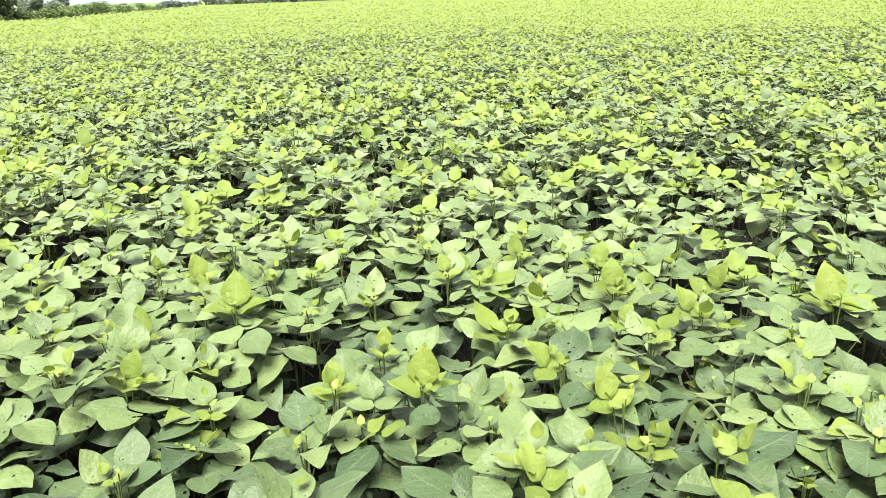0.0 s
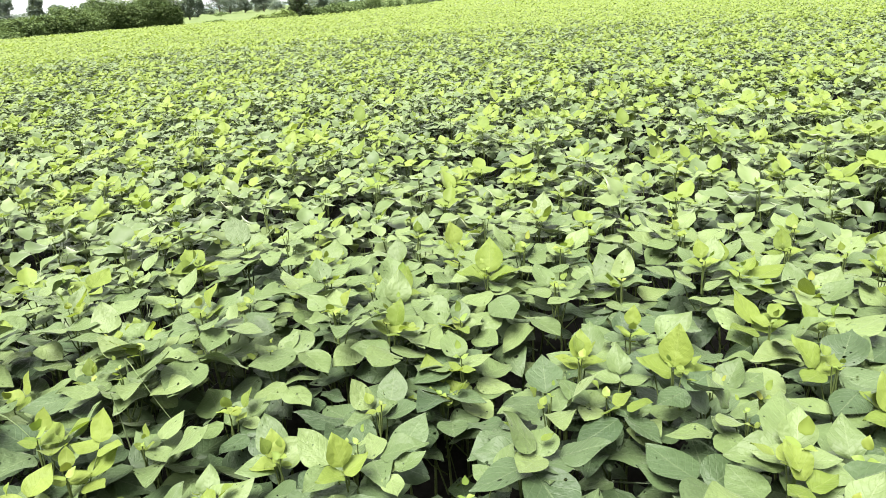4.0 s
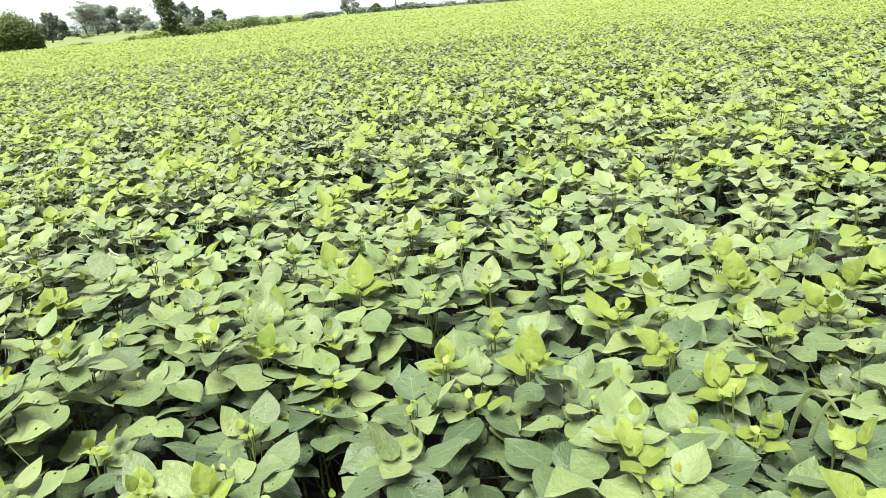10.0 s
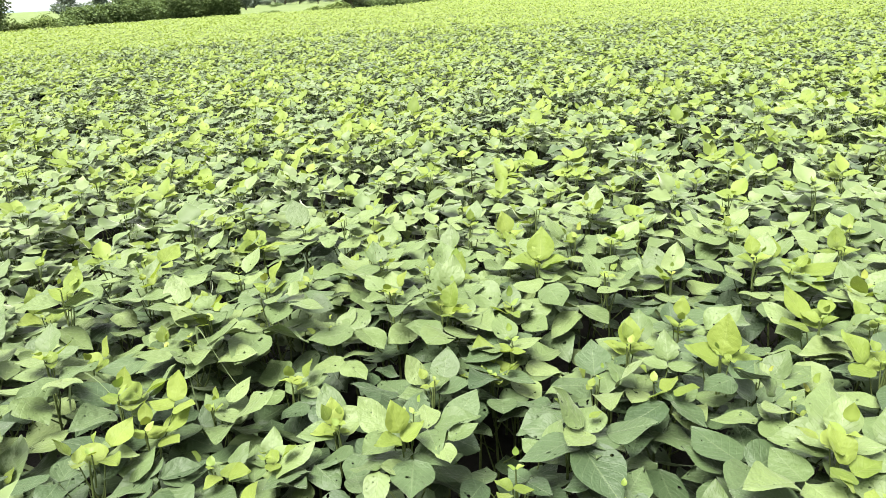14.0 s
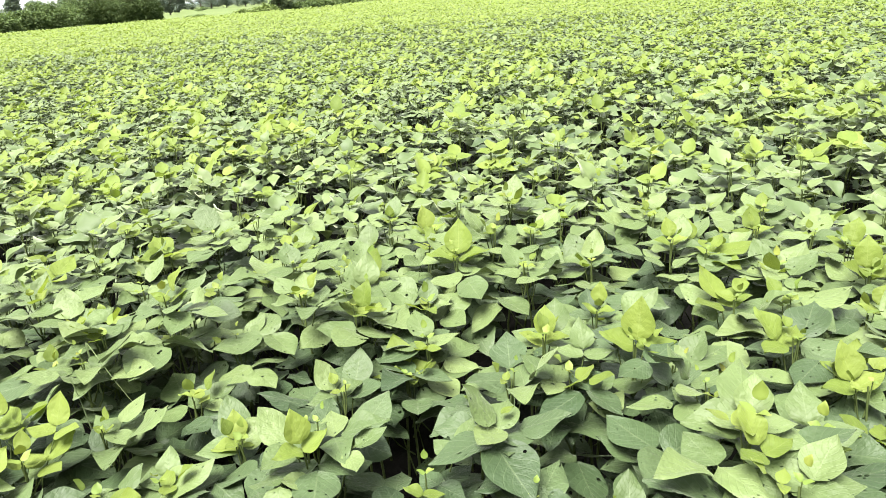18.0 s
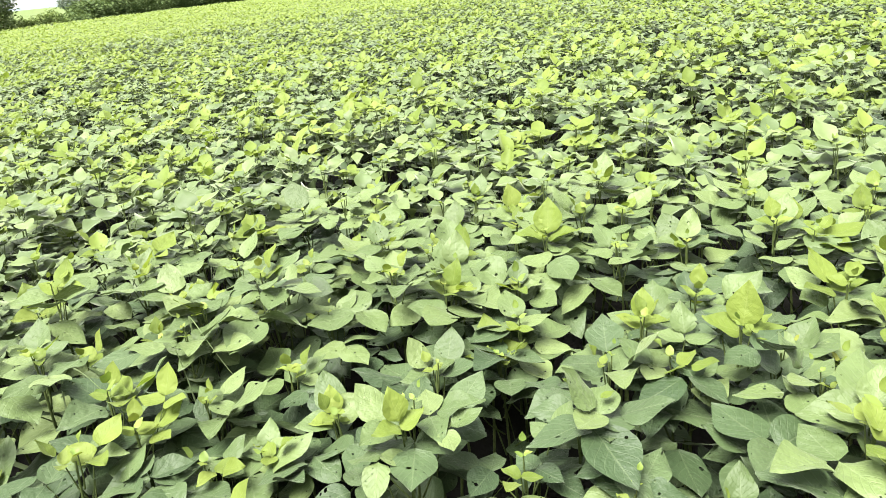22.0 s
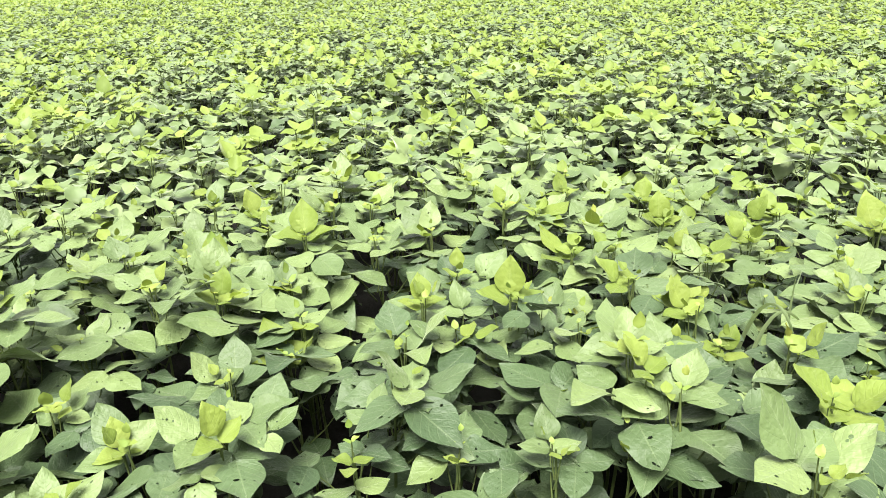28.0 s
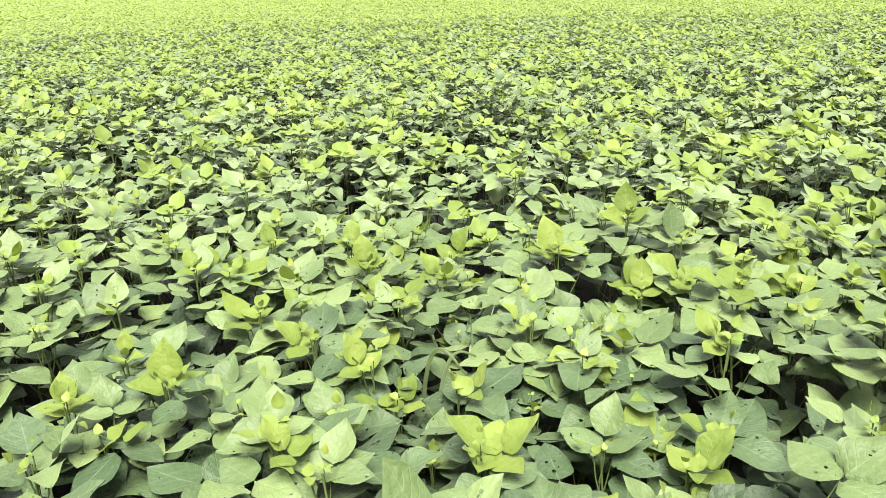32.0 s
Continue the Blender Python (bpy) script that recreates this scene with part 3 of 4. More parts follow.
is_far = dist >= 6.5

# leaflet shapes shared by all the nearest plants
SHAPES_OLD = [leaflet(4, 10, f, d, w, t, i) for i, (f, d, w, t) in enumerate([(0.1, 0.06, 0.35, 0.08), (0.16, 0.1, 0.45, -0.12), (-0.02, 0.16, 0.6, 0.15), (0.12, 0.0, 0.3, 0.0),
                                                                            (0.22, 0.08, 0.4, 0.1), (0.0, 0.12, 0.6, -0.18)])]
SHAPES_NEW = [leaflet(4, 10, f, d, w, t, 20 + i) for i, (f, d, w, t) in enumerate([(0.1, -0.06, 0.35, 0.0), (0.2, 0.05, 0.4, 0.1), (0.05, 0.1, 0.5, -0.1), (0.14, -0.12, 0.35, 0.2)])]
RING_OLD = [leaflet(4, 7, f, d, 0.5, t, 60 + i) for i, (f, d, t) in enumerate([(0.1, 0.06, 0.08), (0.18, 0.1, -0.14), (0.0, 0.1, 0.14)])]
RING_NEW = [leaflet(4, 7, f, d, 0.3, 0.0, 70 + i) for i, (f, d) in enumerate([(0.25, -0.06), (0.35, 0.06)])]
MESHES = [[quad_mesh("leaflet", v, q, [LEAVES[k]], uv=u) for v, q, u in shapes] for k, shapes in enumerate((SHAPES_OLD, SHAPES_OLD, SHAPES_NEW))]
MESHES.append([quad_mesh("leaflet", v, q, [mat_bud], uv=u) for v, q, u in SHAPES_NEW[:2]])


def stem_of(tip, rng):
    lean = rng.normal(0, 0.012, (5, 2)).cumsum(0)
    lean -= lean[-1] * np.linspace(0, 1, 5)[:, None]
    pts = np.column_stack([lean, np.linspace(0, tip - 0.01, 5)])
    return tube(pts, [0.0045, 0.004, 0.0034, 0.0028, 0.0016], 6)


def petiole_of(a, b):
    mid = (a + b) / 2 + np.array([0, 0, -0.012])
    return tube([a, mid, b], [0.0019, 0.0015, 0.0011], 4)


def build_near(rng):
    x, y, tip = px[is_near], py[is_near], ptip[is_near]
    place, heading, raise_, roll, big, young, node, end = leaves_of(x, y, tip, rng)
    young = young.copy()
    # the standout leaves take the upper slots of their plants
    for o in range(len(sx)):
        i = np.flatnonzero((x == sx[o]) & (y == sy[o]))
        for k, leaf in zip((2, 3, 4), STANDOUT[OWNER == o]):
            if len(i):
                i0, az, el = i[0], radians(leaf[3]), radians(leaf[4])
                ahead = np.array([math.cos(az) * math.cos(el), math.sin(az) * math.cos(el), math.sin(el)])
                end[i0, k] = leaf[:3]
                node[i0, k] = (x[i0], y[i0], max(leaf[2] - 0.08, 0.1))
                place[i0, k] = leaf[:3]
                place[i0, k, 0] += ahead * 0.012
                heading[i0, k] = az + np.array([0.0, 1.5, -1.5]) + rng.normal(0, 0.1, 3)
                raise_[i0, k] = el * np.array([1.0, 0.25, 0.25])
                roll[i0, k] = (0.0, 0.12, -0.12)
                big[i0, k] = leaf[5] * np.array([1.0, 0.88, 0.88])
                young[i0, k] = int(leaf[6])
    mats3 = turns(heading, raise_, roll)
    for i in range(len(x)):
        base = np.array([x[i], y[i], 0.0])
        look_of = "tall soybean plant above its neighbours with bright young leaves" if tip[i] > 0.67 else "soybean plant with bright young tip and dull mature leaves, some insect-bitten"
        plant = tagged(new("soybean_plant"), look_of, "plant", "soybean plants in the near crop")
        plant.location = base
        part("stem", quad_mesh("stem", *stem_of(tip[i], rng), [mat_stem]), plant)
        for k in range(len(SLOTS)):
            petiole = part("leaf", quad_mesh("petiole", *petiole_of(node[i, k] - base, end[i, k] - base), [mat_stem]), plant)
            for j in range(3):
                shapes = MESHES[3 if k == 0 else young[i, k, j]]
                ob = part("leaflet", shapes[rng.integers(len(shapes))], petiole)
                m = Matrix(mats3[i, k, j].tolist()).to_4x4() @ Matrix.Scale(big[i, k, j], 4)
                m.translation = Vector(place[i, k, j] - base)
                ob.matrix_basis = m


def leaf_arrays(x, y, tip, rng, old, fresh, slots=SLOTS, grow=1.0):
    """All leaflets of some plants joined: vertices, faces, material slots."""
    place, heading, raise_, roll, big, young, node, end = leaves_of(x, y, tip, rng, slots)
    mats3 = turns(heading, raise_, roll).reshape(-1, 3, 3)
    place, big, young = place.reshape(-1, 3), big.ravel() * grow, young.ravel()
    which = rng.integers(0, 60, len(place))
    pieces, pick = [], []
    for flag, shapes in ((0, old), (1, old), (2, fresh)):
        for s, shape in enumerate(shapes):
            k = (young == flag) & (which % len(shapes) == s)
            if k.any():
                v, q = spread(shape, place[k], mats3[k], big[k])
                pieces.append((v, q))
                pick.append(np.full(len(q), int(flag)))
    v, q = joined(pieces)
    return v, q, np.concatenate(pick), node, end


def petiole_strips(node, end, r=0.0016):
    """Thin three-sided petioles for many leaves at once."""
    a, b = node.reshape(-1, 3), end.reshape(-1, 3)
    t = np.array([(0.0, 1.0, 0.0), (0.87, -0.5, 0.0), (-0.87, -0.5, 0.0)]) * r
    verts = np.concatenate([a[:, None] + t, b[:, None] + t * 0.7], 1)
    q = np.array([(0, 1, 4, 3), (1, 2, 5, 4), (2, 0, 3, 5)])
    return verts.reshape(-1, 3), (q[None] + 6 * np.arange(len(a))[:, None, None]).reshape(-1, 4)


def build_ring(rng):
    x, y, tip = px[is_ring], py[is_ring], ptip[is_ring]
    for i in range(len(x)):
        plant = tagged(new("soybean_plant"), "soybean plant with bright young tip and dull mature leaves", "plant", "soybean plants in the near crop")
        plant.location = (x[i], y[i], 0)
        v, q, pick, node, end = leaf_arrays(x[i : i + 1], y[i : i + 1], tip[i : i + 1], rng, RING_OLD, RING_NEW, FIELD_SLOTS)
        here = np.array([x[i], y[i], 0.0])
        v, node, end = v - here, node - here, end - here
        part("foliage", quad_mesh("foliage", v, q, FIELD, pick), plant)
        part("stem", quad_mesh("stem", *joined([stem_of(tip[i], rng), petiole_strips(node, end)]), [mat_stem]), plant)


def build_rest(rng):
    mid_old = [leaflet(2, 6, f, d, 0.5, 0.0, 40 + i) for i, (f, d) in enumerate([(0.14, 0.08), (0.26, 0.14), (0.05, 0.04)])]
    mid_new = [leaflet(2, 6, f, d, 0.3, 0.0, 50 + i) for i, (f, d) in enumerate([(0.55, -0.1), (0.4, 0.1)])]
    x, y, tip = px[is_mid], py[is_mid], ptip[is_mid]
    ahead = bearing(x, y) < 66
    v, q, pick, node, end = leaf_arrays(x[ahead], y[ahead], tip[ahead], rng, mid_old, mid_new, FIELD_SLOTS, 0.95)
    v2, q2, pick2, *_ = leaf_arrays(x[~ahead], y[~ahead], tip[~ahead], rng, [leaflet_small(0.2, 0.1)], [leaflet_small(0.3, 0.0)], FIELD_SLOTS, 0.95)
    v, q = joined([(v, q), (v2, q2)])
    pick = np.r_[pick, pick2]
    crop = tagged(new("soybean_crop", quad_mesh("soybean_crop", v, q, FIELD, pick)),
                  "soybean crop in leaf, pale young tips over dull green leaves", "crop", kind="stuff")
    stems = [(np.array([x, y, 0 * x]).T, np.array([x, y, tip - 0.02]).T)]
    a, b = stems[0]
    part("stems", quad_mesh("stems", *joined([petiole_strips(node, end), petiole_strips(a, b, 0.0035)]), [mat_stem]), crop)
    far_old = [leaflet_small(0.25, 0.15), leaflet_small(0.1, 0.28)]
    far_new = [leaflet_small(0.6, -0.1), leaflet_small(0.4, 0.12)]
    x, y, tip = px[is_far], py[is_far], ptip[is_far]
    v, q, pick, node, end = leaf_arrays(x, y, tip, rng, far_old, far_new, FIELD_SLOTS[:8], 0.95)
    tagged(new("soybean_crop", quad_mesh("soybean_crop", v, q, FIELD, pick)), "soybean crop in leaf a few metres into the field", "crop", kind="stuff")


def scatter(rng, r0, r1, per_m2, sizes, young_share, low, high, sector, gap=0):
    """Single leaves over the far crop, by the square metre."""
    area = (r1**2 - r0**2) * radians(sector)
    n = int(area * per_m2)
    r, a = np.sqrt(rng.uniform(r0**2, r1**2, n)), rng.uniform(-1, 1, n) * radians(sector)
    x, y = r * np.sin(a), r * np.cos(a)
    k = inside(x, y) & (bearing(x, y) > gap)
    x, y = x[k], y[k]
    n = len(x)
    young = np.where(rng.random(n) < young_share, 2, (rng.random(n) < 0.6).astype(int))
    z = rng.uniform(low, high, n) + swell(x, y) + 0.04 * (young == 2)
    el = np.where(young == 2, rng.uniform(-0.15, 0.6, n), rng.uniform(-0.25, 0.2, n))
    az = np.where(young == 2, np.pi / 2 + rng.normal(0, 1.0, n), rng.uniform(0, 6.283, n))
    m = turns(az, el, rng.normal(0, 0.28, n))
    size = rng.uniform(*sizes, n)
    v1, q1 = spread(leaflet_tiny(0.12), np.stack([x, y, z], -1), m, size)
    return v1, q1, young


def build_distance(rng):
    for r0, r1, per, sizes, share, low, high, sector, gap in ((15, 26, 300, (0.06, 0.088), 0.6, 0.45, 0.58, 72, 0), (26, 48, 115, (0.085, 0.125), 0.66, 0.46, 0.58, 72, 0),
                                                         (48, 175, 10, (0.15, 0.26), 0.72, 0.46, 0.58, 72, 0), (15, 40, 20, (0.16, 0.26), 0.5, 0.4, 0.58, 180, 72)):
        v, q, pick = scatter(rng, r0, r1, per, sizes, share, low, high, sector, gap)
        tagged(new("soybean_crop", quad_mesh("soybean_crop", v, q, FIELD, pick, smooth=False)), "distant soybean crop, a sea of small bright green leaves", "crop", kind="stuff")


def build_behind(rng):
    """The same crop at the camera's back, where it is never seen close by."""
    x, y = grid_plants(rng, 0.3, lambda x, y: (np.hypot(x, y) < 15.5) & (np.hypot(x, y) >= 6) & (bearing(x, y) >= 72))
    tip = 0.605 + swell(x, y) + rng.normal(0, 0.04, len(x))
    v, q, pick, node, end = leaf_arrays(x, y, tip, rng, [leaflet_small(0.2, 0.2)], [leaflet_small(0.5, 0.0)], FIELD_SLOTS[1:7], 1.45)
    tagged(new("soybean_crop", quad_mesh("soybean_crop", v, q, FIELD, pick)), "soybean crop in leaf behind the path", "crop", kind="stuff")


build_behind(np.random.default_rng(25))
build_near(np.random.default_rng(21))
build_ring(np.random.default_rng(22))
build_rest(np.random.default_rng(23))
build_distance(np.random.default_rng(24))


# grass weeds that have come up between the plants
mat_blade = leaf_material("grass_blade", [(0.0, (0.10, 0.14, 0.06)), (1.0, (0.19, 0.24, 0.12))], PALE, True, through_light=0.3)


def blade(rng, length, width, heading, arch):
    t = np.linspace(0, 1, 9)
    bend = arch * t**1.6
    step = length / 8
    out = np.r_[0, np.cumsum(np.sin(bend[1:]) * step)]
    up = np.r_[0, np.cumsum(np.cos(bend[1:]) * step)]
    w = width * np.minimum(1, 0.5 + 2 * t) * (1 - t**3 * 0.95)
    c, s = math.cos(heading), math.sin(heading)
    mid = np.stack([c * out, s * out, up], -1)
    wide = np.array([-s, c, 0.0]) * w[:, None] / 2
    lift = np.array([0, 0, 0.15]) * w[:, None]
    v = np.stack([mid - wide + lift, mid, mid + wide + lift], 1).reshape(-1, 3)
    k = np.arange(27).reshape(9, 3)
    return v, np.stack([k[:-1, :-1], k[:-1, 1:], k[1:, 1:], k[1:, :-1]], -1).reshape(-1, 4)


def grass_weed(rng, x, y, height, count, width, arch):
    root = tagged(new("grass_weed"), "grassy weed with long arching blades among the bean plants", "weed")
    root.location = (x, y, 0)
    for k in range(count):
        v, q = blade(rng, height * rng.uniform(0.75, 1.1), width * rng.uniform(0.7, 1.2), rng.uniform(0, 6.28), arch * rng.uniform(0.8, 1.2))
        part("blade", quad_mesh("blade", v + np.array([*rng.normal(0, 0.012, 2), 0]), q, [mat_blade]), root)


def long_blade(points, width):
    """A single blade that follows a smooth line through four places."""
    p = np.array(points, float)
    t = np.linspace(0, 1, 17)[:, None]
    # the line passes through all four places
    w = [((t - 1 / 3) * (t - 2 / 3) * (t - 1)) / (-2 / 9), (t * (t - 2 / 3) * (t - 1)) / (2 / 27), (t * (t - 1 / 3) * (t - 1)) / (-2 / 27), (t * (t - 1 / 3) * (t - 2 / 3)) / (2 / 9)]
    mid = sum(a * b for a, b in zip(w, p))
    way = np.gradient(mid, axis=0)
    side = np.cross(way, (0.3, 1.0, 0.2))
    side /= np.linalg.norm(side, axis=1)[:, None]
    half = width / 2 * np.minimum(1, 0.6 + 2 * t) * (1 - 0.95 * t**3)
    lift = np.cross(side, way)
    lift *= 0.12 * width / (np.linalg.norm(lift, axis=1)[:, None] + 1e-9)
    v = np.stack([mid - side * half + lift, mid, mid + side * half + lift], 1).reshape(-1, 3)
    k = np.arange(51).reshape(17, 3)
    return v, np.stack([k[:-1, :-1], k[:-1, 1:], k[1:, 1:], k[1:, :-1]], -1).reshape(-1, 4)


wr = np.random.default_rng(31)
for x, y, h, c, w, arch in ((-1.24, 0.84, 0.86, 5, 0.014, 2.3), (-1.48, 1.47, 0.74, 14, 0.005, 1.3), (0.6, 1.26, 0.74, 5, 0.014, 1.2), (-1.27, 1.22, 0.72, 12, 0.005, 1.2), (0.95, 1.5, 0.74, 6, 0.008, 1.6)):
    grass_weed(wr, x, y, h, c, w, arch)
# the weeds whose blades bend over the leaves
for x, y, blades in ((0.47, 1.2, (((0, 0, 0), (0.0, -0.05, 0.58), (0.02, -0.13, 0.71), (0.1, -0.08, 0.58)), ((0.02, 0, 0), (0.04, -0.03, 0.55), (0.08, -0.06, 0.66), (0.16, 0.0, 0.6)))),
                     (0.62, 1.25, (((0, 0, 0), (0.0, -0.01, 0.3), (-0.01, -0.02, 0.55), (-0.03, -0.05, 0.71)), ((0.01, 0.01, 0), (0.03, 0.0, 0.3), (0.03, -0.01, 0.52), (0.05, -0.03, 0.66)))),
                     (-1.13, 1.1, (((0, 0, 0), (0.03, -0.04, 0.55), (0.1, -0.1, 0.68), (0.19, -0.1, 0.54)), ((0.01, -0.02, 0), (0.06, -0.1, 0.35), (0.1, -0.15, 0.55), (0.12, -0.18, 0.66)))),
                     (-1.36, 0.9, (((0, 0, 0), (0.04, -0.03, 0.5), (0.19, -0.08, 0.65), (0.29, -0.07, 0.52)),))):
    root = tagged(new("grass_weed"), "grassy weed with long pale blades bent over the bean leaves", "weed")
    root.location = (x, y, 0)
    for line in blades:
        part("blade", quad_mesh("blade", *long_blade(line, 0.009), [mat_blade]), root)


# ---- hedges, bushes and trees round the field ----
def polar(az, d):
    """A place by its bearing to the left of straight ahead, in degrees, and its distance."""
    return np.array([-d * math.sin(radians(az)), d * math.cos(radians(az)), 0.0])


def crown_mesh(rng, lobes, leaves, size, mat):
    """A crown of leafy clumps: lobes are (centre, radii); leaves lie on and in them at random."""
    pts, nor = [], []
    for c, r in lobes:
        n = max(20, int(leaves * (r[0] * r[2]) / sum(k[1][0] * k[1][2] for k in lobes)))
        clumps = max(4, n // 28)
        d = rng.normal(size=(clumps, 3))
        d /= np.linalg.norm(d, axis=1)[:, None]
        cc = d * rng.uniform(0.3, 0.86, (clumps, 1)) ** 0.6
        w = rng.integers(0, clumps, n)
        p = cc[w] + rng.normal(0, 0.17, (n, 3)).clip(-0.26, 0.26)
        pts.append(np.array(c) + p * np.array(r))
        nor.append(d[w] + rng.normal(0, 0.6, (n, 3)) + np.array([0, 0, 0.4]))
    p, d = np.concatenate(pts), np.concatenate(nor)
    p[:, 2] = np.maximum(p[:, 2], 0.03)
    az, el = np.arctan2(d[:, 1], d[:, 0]), rng.uniform(-0.9, 0.6, len(p))
    m = turns(az, el, rng.normal(0, 0.5, len(p)))
    v, q = spread(leaflet_tiny(0.12), p, m, rng.uniform(0.7, 1.3, len(p)) * size)
    return quad_mesh("crown", v, q, [mat], smooth=False)


def limbs_mesh(rng, height, spread_, thick, count, start=0.3):
    lean = rng.normal(0, 0.04 * height, (4, 2)).cumsum(0)
    trunk = np.column_stack([lean, np.linspace(0, height * 0.8, 4)])
    pieces = [tube(trunk, np.array([1.0, 0.8, 0.6, 0.3]) * thick, 7)]
    for k in range(count):
        t = start + (0.95 - start) * k / max(1, count - 1)
        a = np.array([np.interp(t * height * 0.8, trunk[:, 2], trunk[:, i]) for i in range(3)])
        ang = rng.uniform(0, 6.28)
        out = np.array([math.cos(ang), math.sin(ang), 0]) * spread_ * rng.uniform(0.5, 0.9)
        b = a + out * 0.5 + np.array([0, 0, height * 0.1])
        c = a + out + np.array([0, 0, height * rng.uniform(0.12, 0.26)])
        pieces.append(tube([a, b, c], np.array([0.45, 0.3, 0.12]) * thick, 5))
    return quad_mesh("trunk", *joined(pieces), [mat_bark])


def bush(rng, az, d, height, width, label, mat, leaves=1600, size=0.13, name="bush", group=""):
    root = tagged(new(name), label, name.split("_")[-1], group)
    root.location = polar(az, d)
    lobes = []
    for k in range(rng.integers(4, 7)):
        r = width * rng.uniform(0.22, 0.36)
        h = height * rng.uniform(0.28, 0.42)
        lobes.append(((rng.uniform(-0.32, 0.32) * width, rng.uniform(-0.3, 0.3) * width, min(height - h * 0.95, rng.uniform(0.4, 0.75) * height)), (r, r, h)))
    lobes.append(((0, 0, height * 0.3), (width * 0.42, width * 0.42, height * 0.3)))
    part("trunk", limbs_mesh(rng, height * 0.8, width * 0.35, 0.04, 6, 0.1), root)
    part("crown", crown_mesh(rng, lobes, leaves, size, mat), root)
    return root


def tree(rng, az, d, height, width, label, mat, leaves=900, size=0.3, clear=0.35, name="tree", group=""):
    root = tagged(new(name), label, "tree", group)
    root.location = polar(az, d)
    part("trunk", limbs_mesh(rng, height, width * 0.5, 0.022 * height + 0.03, 8, clear), root)
    lobes = []
    for k in range(rng.integers(9, 13)):
        t = rng.uniform(clear, 0.92)
        wide = math.sin(math.pi * min(1, (t - clear) / (1 - clear) * 0.75 + 0.22))
        a = rng.uniform(0, 6.28)
        off = width * 0.34 * wide * rng.uniform(0.2, 1)
        r = width * rng.uniform(0.2, 0.32)
        lobes.append(((off * math.cos(a), off * math.sin(a), t * height), (r, r, height * rng.uniform(0.11, 0.19))))
    part("crown", crown_mesh(rng, lobes, leaves, size, mat), root)
    return root


tr = np.random.default_rng(77)
HEDGE = "thick green hedge bush at the edge of the crop"
for az, d, h, w in ((49.3, 39.5, 1.1, 2.2), (48.0, 40.5, 1.45, 2.4), (46.6, 42.0, 1.55, 2.2), (45.2, 43.5, 1.9, 2.6), (43.9, 45.0, 1.75, 2.0), (42.6, 46.5, 2.5, 2.8), (41.4, 46.8, 2.15, 2.0),
                    (40.2, 46.5, 2.65, 2.9), (39.1, 46.0, 2.4, 2.2), (38.5, 46.5, 1.8, 1.5)):
    bush(tr, az, d, h, w, HEDGE, mat_bush, 14000, 0.095, "hedge_bush", "hedge along the crop")
for az, d, h, w in ((54.2, 35.5, 3.2, 2.0), (56.5, 36, 3.0, 3.0), (59, 36, 2.6, 3.2)):
    bush(tr, az, d, h, w, HEDGE, mat_bush, 6000, 0.11, "hedge_bush", "hedge along the crop")
for az, h, w in ((52.5, 0.95, 1.0), (51.7, 1.1, 1.1), (50.7, 1.25, 1.2)):
    bush(tr, az, 36.5, h, w, "low pale green shrub between taller bushes", mat_bush_light, 3000, 0.08, "shrub")
LOW = "low straggling light green hedge bush"
for az, d, h, w in ((32.3, 49, 0.85, 1.2), (31.6, 49, 0.95, 1.8), (30.5, 49.5, 1.05, 1.6), (28.2, 51.5, 1.1, 2.0), (27.0, 55, 1.25, 2.2), (25.8, 61, 1.55, 2.6), (24.4, 67, 1.65, 2.8), (23.0, 70, 1.6, 2.8), (21.6, 77, 1.35, 3.0), (20.4, 84, 1.1, 3.0)):
    bush(tr, az, d, h, w, LOW, mat_bush if az < 29 else mat_bush_light, 4200, 0.11, "hedge_bush", "low hedge beyond the crop")
bush(tr, 35.2, 47.6, 0.7, 2.1, "small low shrub in the pale grass", mat_bush, 5000, 0.09, "shrub")
bush(tr, 35.0, 140, 0.8, 3.0, "small low shrub in the pale grass", mat_bush, 700, 0.18, "shrub")
# the tall one, leafy down to its foot
column = tagged(new("tree"), "narrow dark tree overgrown with creepers down to its foot", "tree")
column.location = polar(29.5, 50.3)
part("trunk", limbs_mesh(tr, 3.6, 0.7, 0.1, 8, 0.1), column)
part("crown", crown_mesh(tr, [((tr.uniform(-0.2, 0.2), tr.uniform(-0.2, 0.2), z), (w, w, 0.42)) for z, w in
                              ((0.25, 1.0), (0.6, 0.95), (0.95, 0.78), (1.3, 0.62), (1.7, 0.62), (2.1, 0.68), (2.5, 0.74), (2.9, 0.62), (3.2, 0.45), (3.5, 0.3))], 13000, 0.11, mat_tree_dark), column)
GROVE = "broad tree standing in far pasture, haze tinted into its grey-green leaves"
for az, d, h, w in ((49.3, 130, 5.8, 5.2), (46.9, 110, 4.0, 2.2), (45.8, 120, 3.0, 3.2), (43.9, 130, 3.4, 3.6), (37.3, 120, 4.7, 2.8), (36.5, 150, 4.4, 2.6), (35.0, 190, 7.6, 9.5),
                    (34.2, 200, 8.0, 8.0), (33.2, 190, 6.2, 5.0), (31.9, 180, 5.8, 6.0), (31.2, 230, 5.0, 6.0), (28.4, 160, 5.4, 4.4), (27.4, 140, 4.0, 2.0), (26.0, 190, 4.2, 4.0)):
    tree(tr, az, d, h, w, GROVE, mat_tree_hazed, 9000, 0.26, 0.24, "tree", "trees in the pasture")
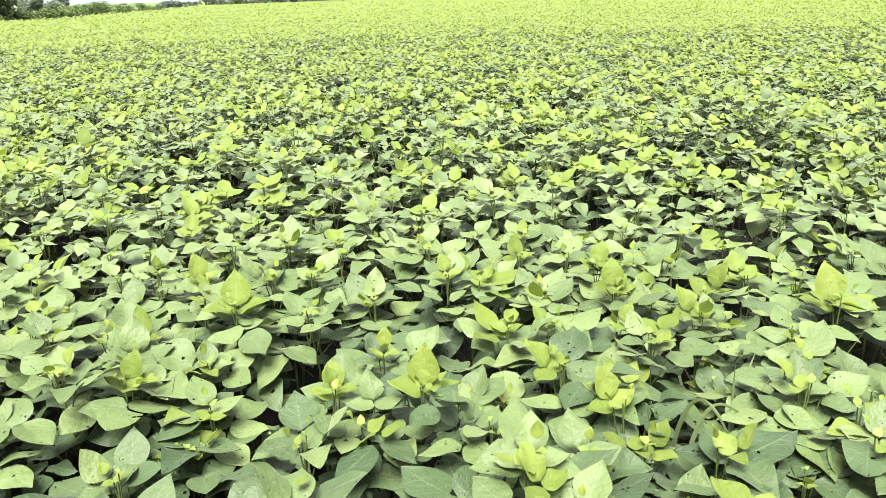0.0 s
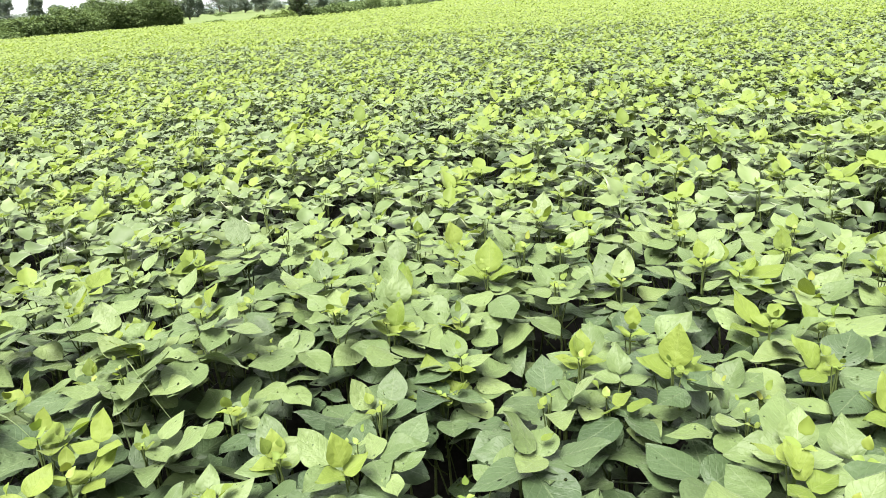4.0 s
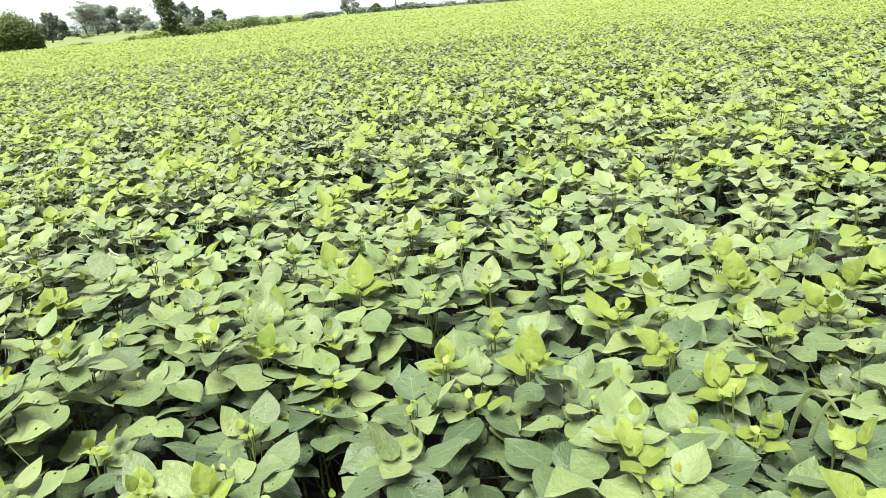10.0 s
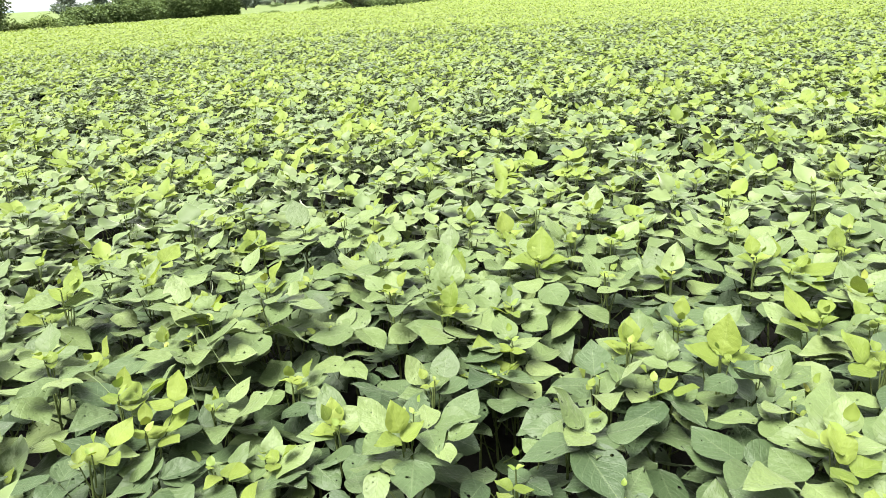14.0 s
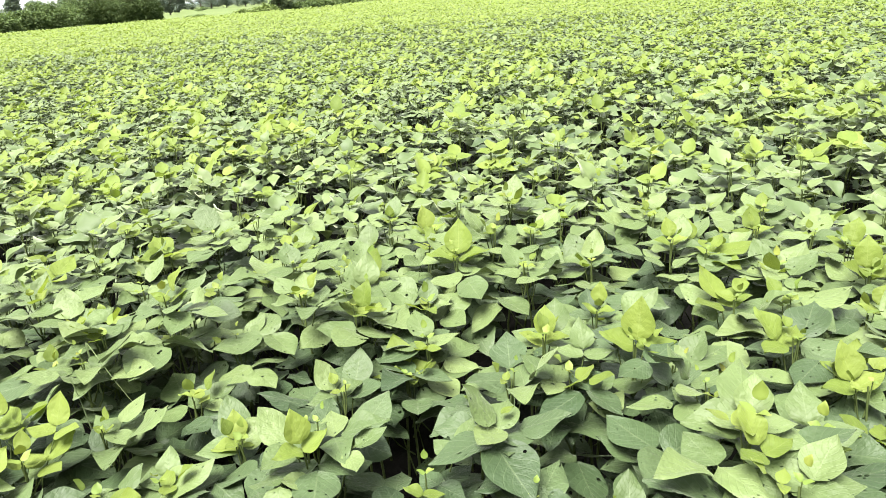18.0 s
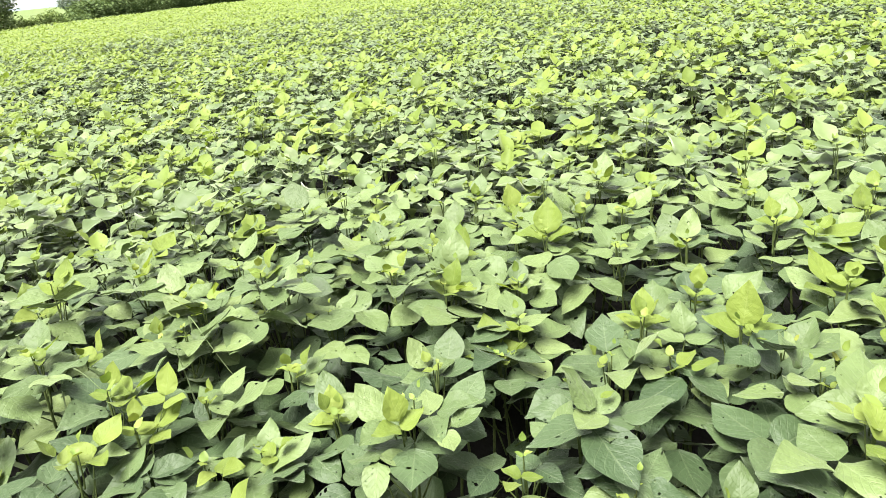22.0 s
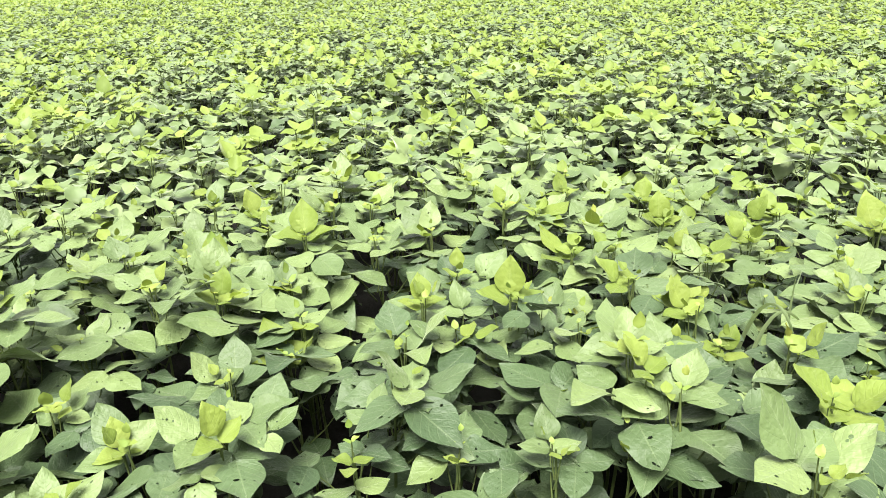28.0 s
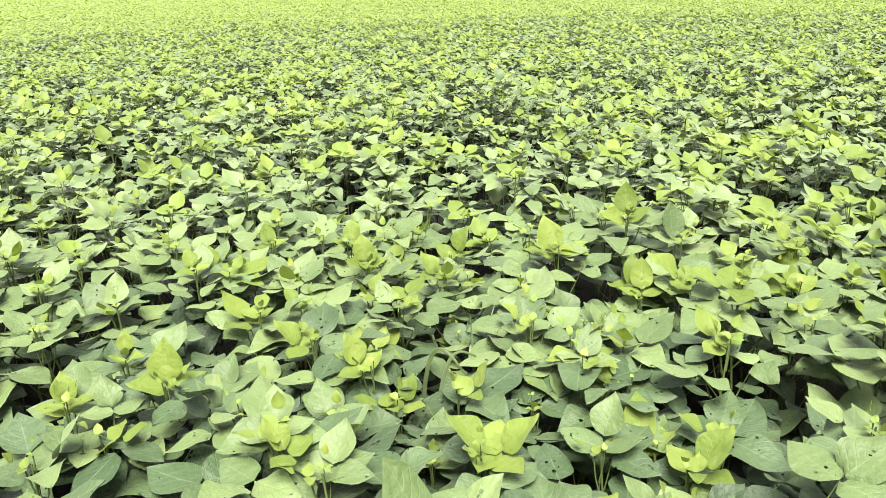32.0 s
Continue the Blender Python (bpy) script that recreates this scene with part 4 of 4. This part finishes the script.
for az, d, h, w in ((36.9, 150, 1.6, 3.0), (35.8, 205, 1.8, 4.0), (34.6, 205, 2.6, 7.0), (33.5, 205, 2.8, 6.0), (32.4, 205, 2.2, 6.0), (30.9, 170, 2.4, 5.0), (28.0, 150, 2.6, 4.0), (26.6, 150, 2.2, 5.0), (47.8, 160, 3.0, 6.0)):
    bush(tr, az, d, h, w, "low bush in far pasture, haze tinted into its grey-green leaves", mat_tree_hazed, 2200, 0.26, "far_bush", "trees in the pasture")
airy = tagged(new("tree"), "airy thin-leaved tree at the far field edge", "tree")
airy.location = polar(16.2, 143)
part("trunk", limbs_mesh(tr, 5.6, 2.0, 0.16, 10, 0.2), airy)
part("crown", crown_mesh(tr, [((1.5 * math.sin(k * 2.4) * math.sin(math.pi * (k + 2) / 16), 1.4 * math.cos(k * 2.4), 1.2 + 0.36 * k), (1.0, 1.0, 0.6)) for k in range(13)], 7500, 0.2, mat_tree_hazed), airy)
bush(tr, 14.2, 148, 2.4, 2.4, "round dark bush at the far field edge", mat_bush, 3600, 0.2)
# a bare dead trunk, forked at the top
snag = tagged(new("dead_tree"), "bare grey dead trunk with a forked top", "tree")
snag.location = polar(12.65, 146)
part("trunk", quad_mesh("trunk", *tube([(0, 0, 0), (0.05, 0, 1.8), (0.1, 0, 3.2), (0.3, 0, 4.9)], [0.2, 0.17, 0.14, 0.07], 7), [mat_bark]), snag)
part("branch", quad_mesh("branch", *tube([(0.08, 0, 2.6), (-0.25, 0, 3.3), (-0.3, 0, 4.0)], [0.1, 0.08, 0.04], 5), [mat_bark]), snag)
# treeline trees without dark leaves take the haze-tinted ones
LINE = "small grey-green tree in the far treeline"
for k in range(34):
    az = 19.6 - k * 0.56 + tr.uniform(-0.2, 0.2)
    if abs(az - 16.2) > 0.5:
        bush(tr, az, 165 + tr.uniform(-8, 20), tr.uniform(1.2, 2.3), tr.uniform(3.0, 5.0), LINE, mat_tree_hazed, 1300, 0.27, "far_bush", "far treeline")
for az, h, w in ((2.4, 4.2, 3.0), (1.4, 4.8, 5.5), (0.2, 4.6, 6.0), (-0.7, 5.9, 5.0), (-1.8, 5.6, 6.0), (-2.9, 3.6, 5.0)):
    bush(tr, az, 180, h, w, "bushy green tree at the far field edge", mat_bush, 5000, 0.27, "far_tree", "far treeline")
for az, h, w in ((-4.2, 4.0, 4.4), (-5.0, 5.2, 5.0), (-6.1, 5.4, 5.2), (-7.0, 3.6, 3.4), (-17.0, 3.8, 4.4), (-18.6, 4.4, 5.0), (-20.0, 4.0, 4.4)):
    bush(tr, az, 168, h, w, "dark dense tree at the far field edge", mat_tree_dark, 5000, 0.27, "far_tree", "far treeline")
for k in range(64):
    az = -7.4 - k * 0.68 + tr.uniform(-0.3, 0.3)
    d = 168 - max(0, -az - 22) * 0.6
    bush(tr, az, d + tr.uniform(0, 14), tr.uniform(2.0, 3.9), tr.uniform(3.8, 5.6), LINE, mat_tree_dark if k % 3 == 0 or az < -21 else mat_tree_hazed, 1500, 0.29, "far_bush", "far treeline")
for az, d, h, w in ((-36.3, 100, 1.15, 2.0), (-37.6, 95, 1.1, 2.2), (-38.8, 88, 1.15, 2.6), (-40.0, 80, 1.1, 2.6), (-41.0, 75, 1.05, 1.8), (-42.3, 68, 1.1, 1.6),
                    (-44.1, 61, 0.95, 1.2), (-44.9, 60, 1.05, 1.6), (-46.0, 58, 1.2, 1.7), (-47.4, 55, 1.2, 1.8)):
    bush(tr, az, d, h, w, "round low bush beside the crop", mat_bush, 2600, 0.11, "hedge_bush", "low bushes beside the crop")
for k in range(12):
    az = -49.6 - k * 2.1
    d = float(np.interp(-az, [49.6, 51.5, 55.6, 59.4, 73], [34.0, 31.0, 28.0, 23.5, 21.0]))
    bush(tr, az, d, tr.uniform(2.3, 3.0), 2.6, "dense dark green hedge bush at the edge of the crop", mat_tree_dark, 8000, 0.15, "hedge_bush", "dark hedge along the crop")
# the rise behind it all, its haze put into the colour
hr = np.linspace(0, 2 * np.pi, 121)
ridge = 10 + 3 * np.sin(hr * 3 + 1) + 2 * np.sin(hr * 11) + 1.2 * np.sin(hr * 23 + 2)
hv = np.concatenate([np.stack([2600 * np.sin(hr), 2600 * np.cos(hr), 0 * hr - 1], -1), np.stack([2750 * np.sin(hr), 2750 * np.cos(hr), ridge], -1)])
hq = np.array([(i, i + 1, i + 122, i + 121) for i in range(120)])
tagged(new("backdrop", quad_mesh("backdrop", hv, hq, [mat_hills])), "low hazy blue-grey hills along the horizon", "hills", kind="structure")
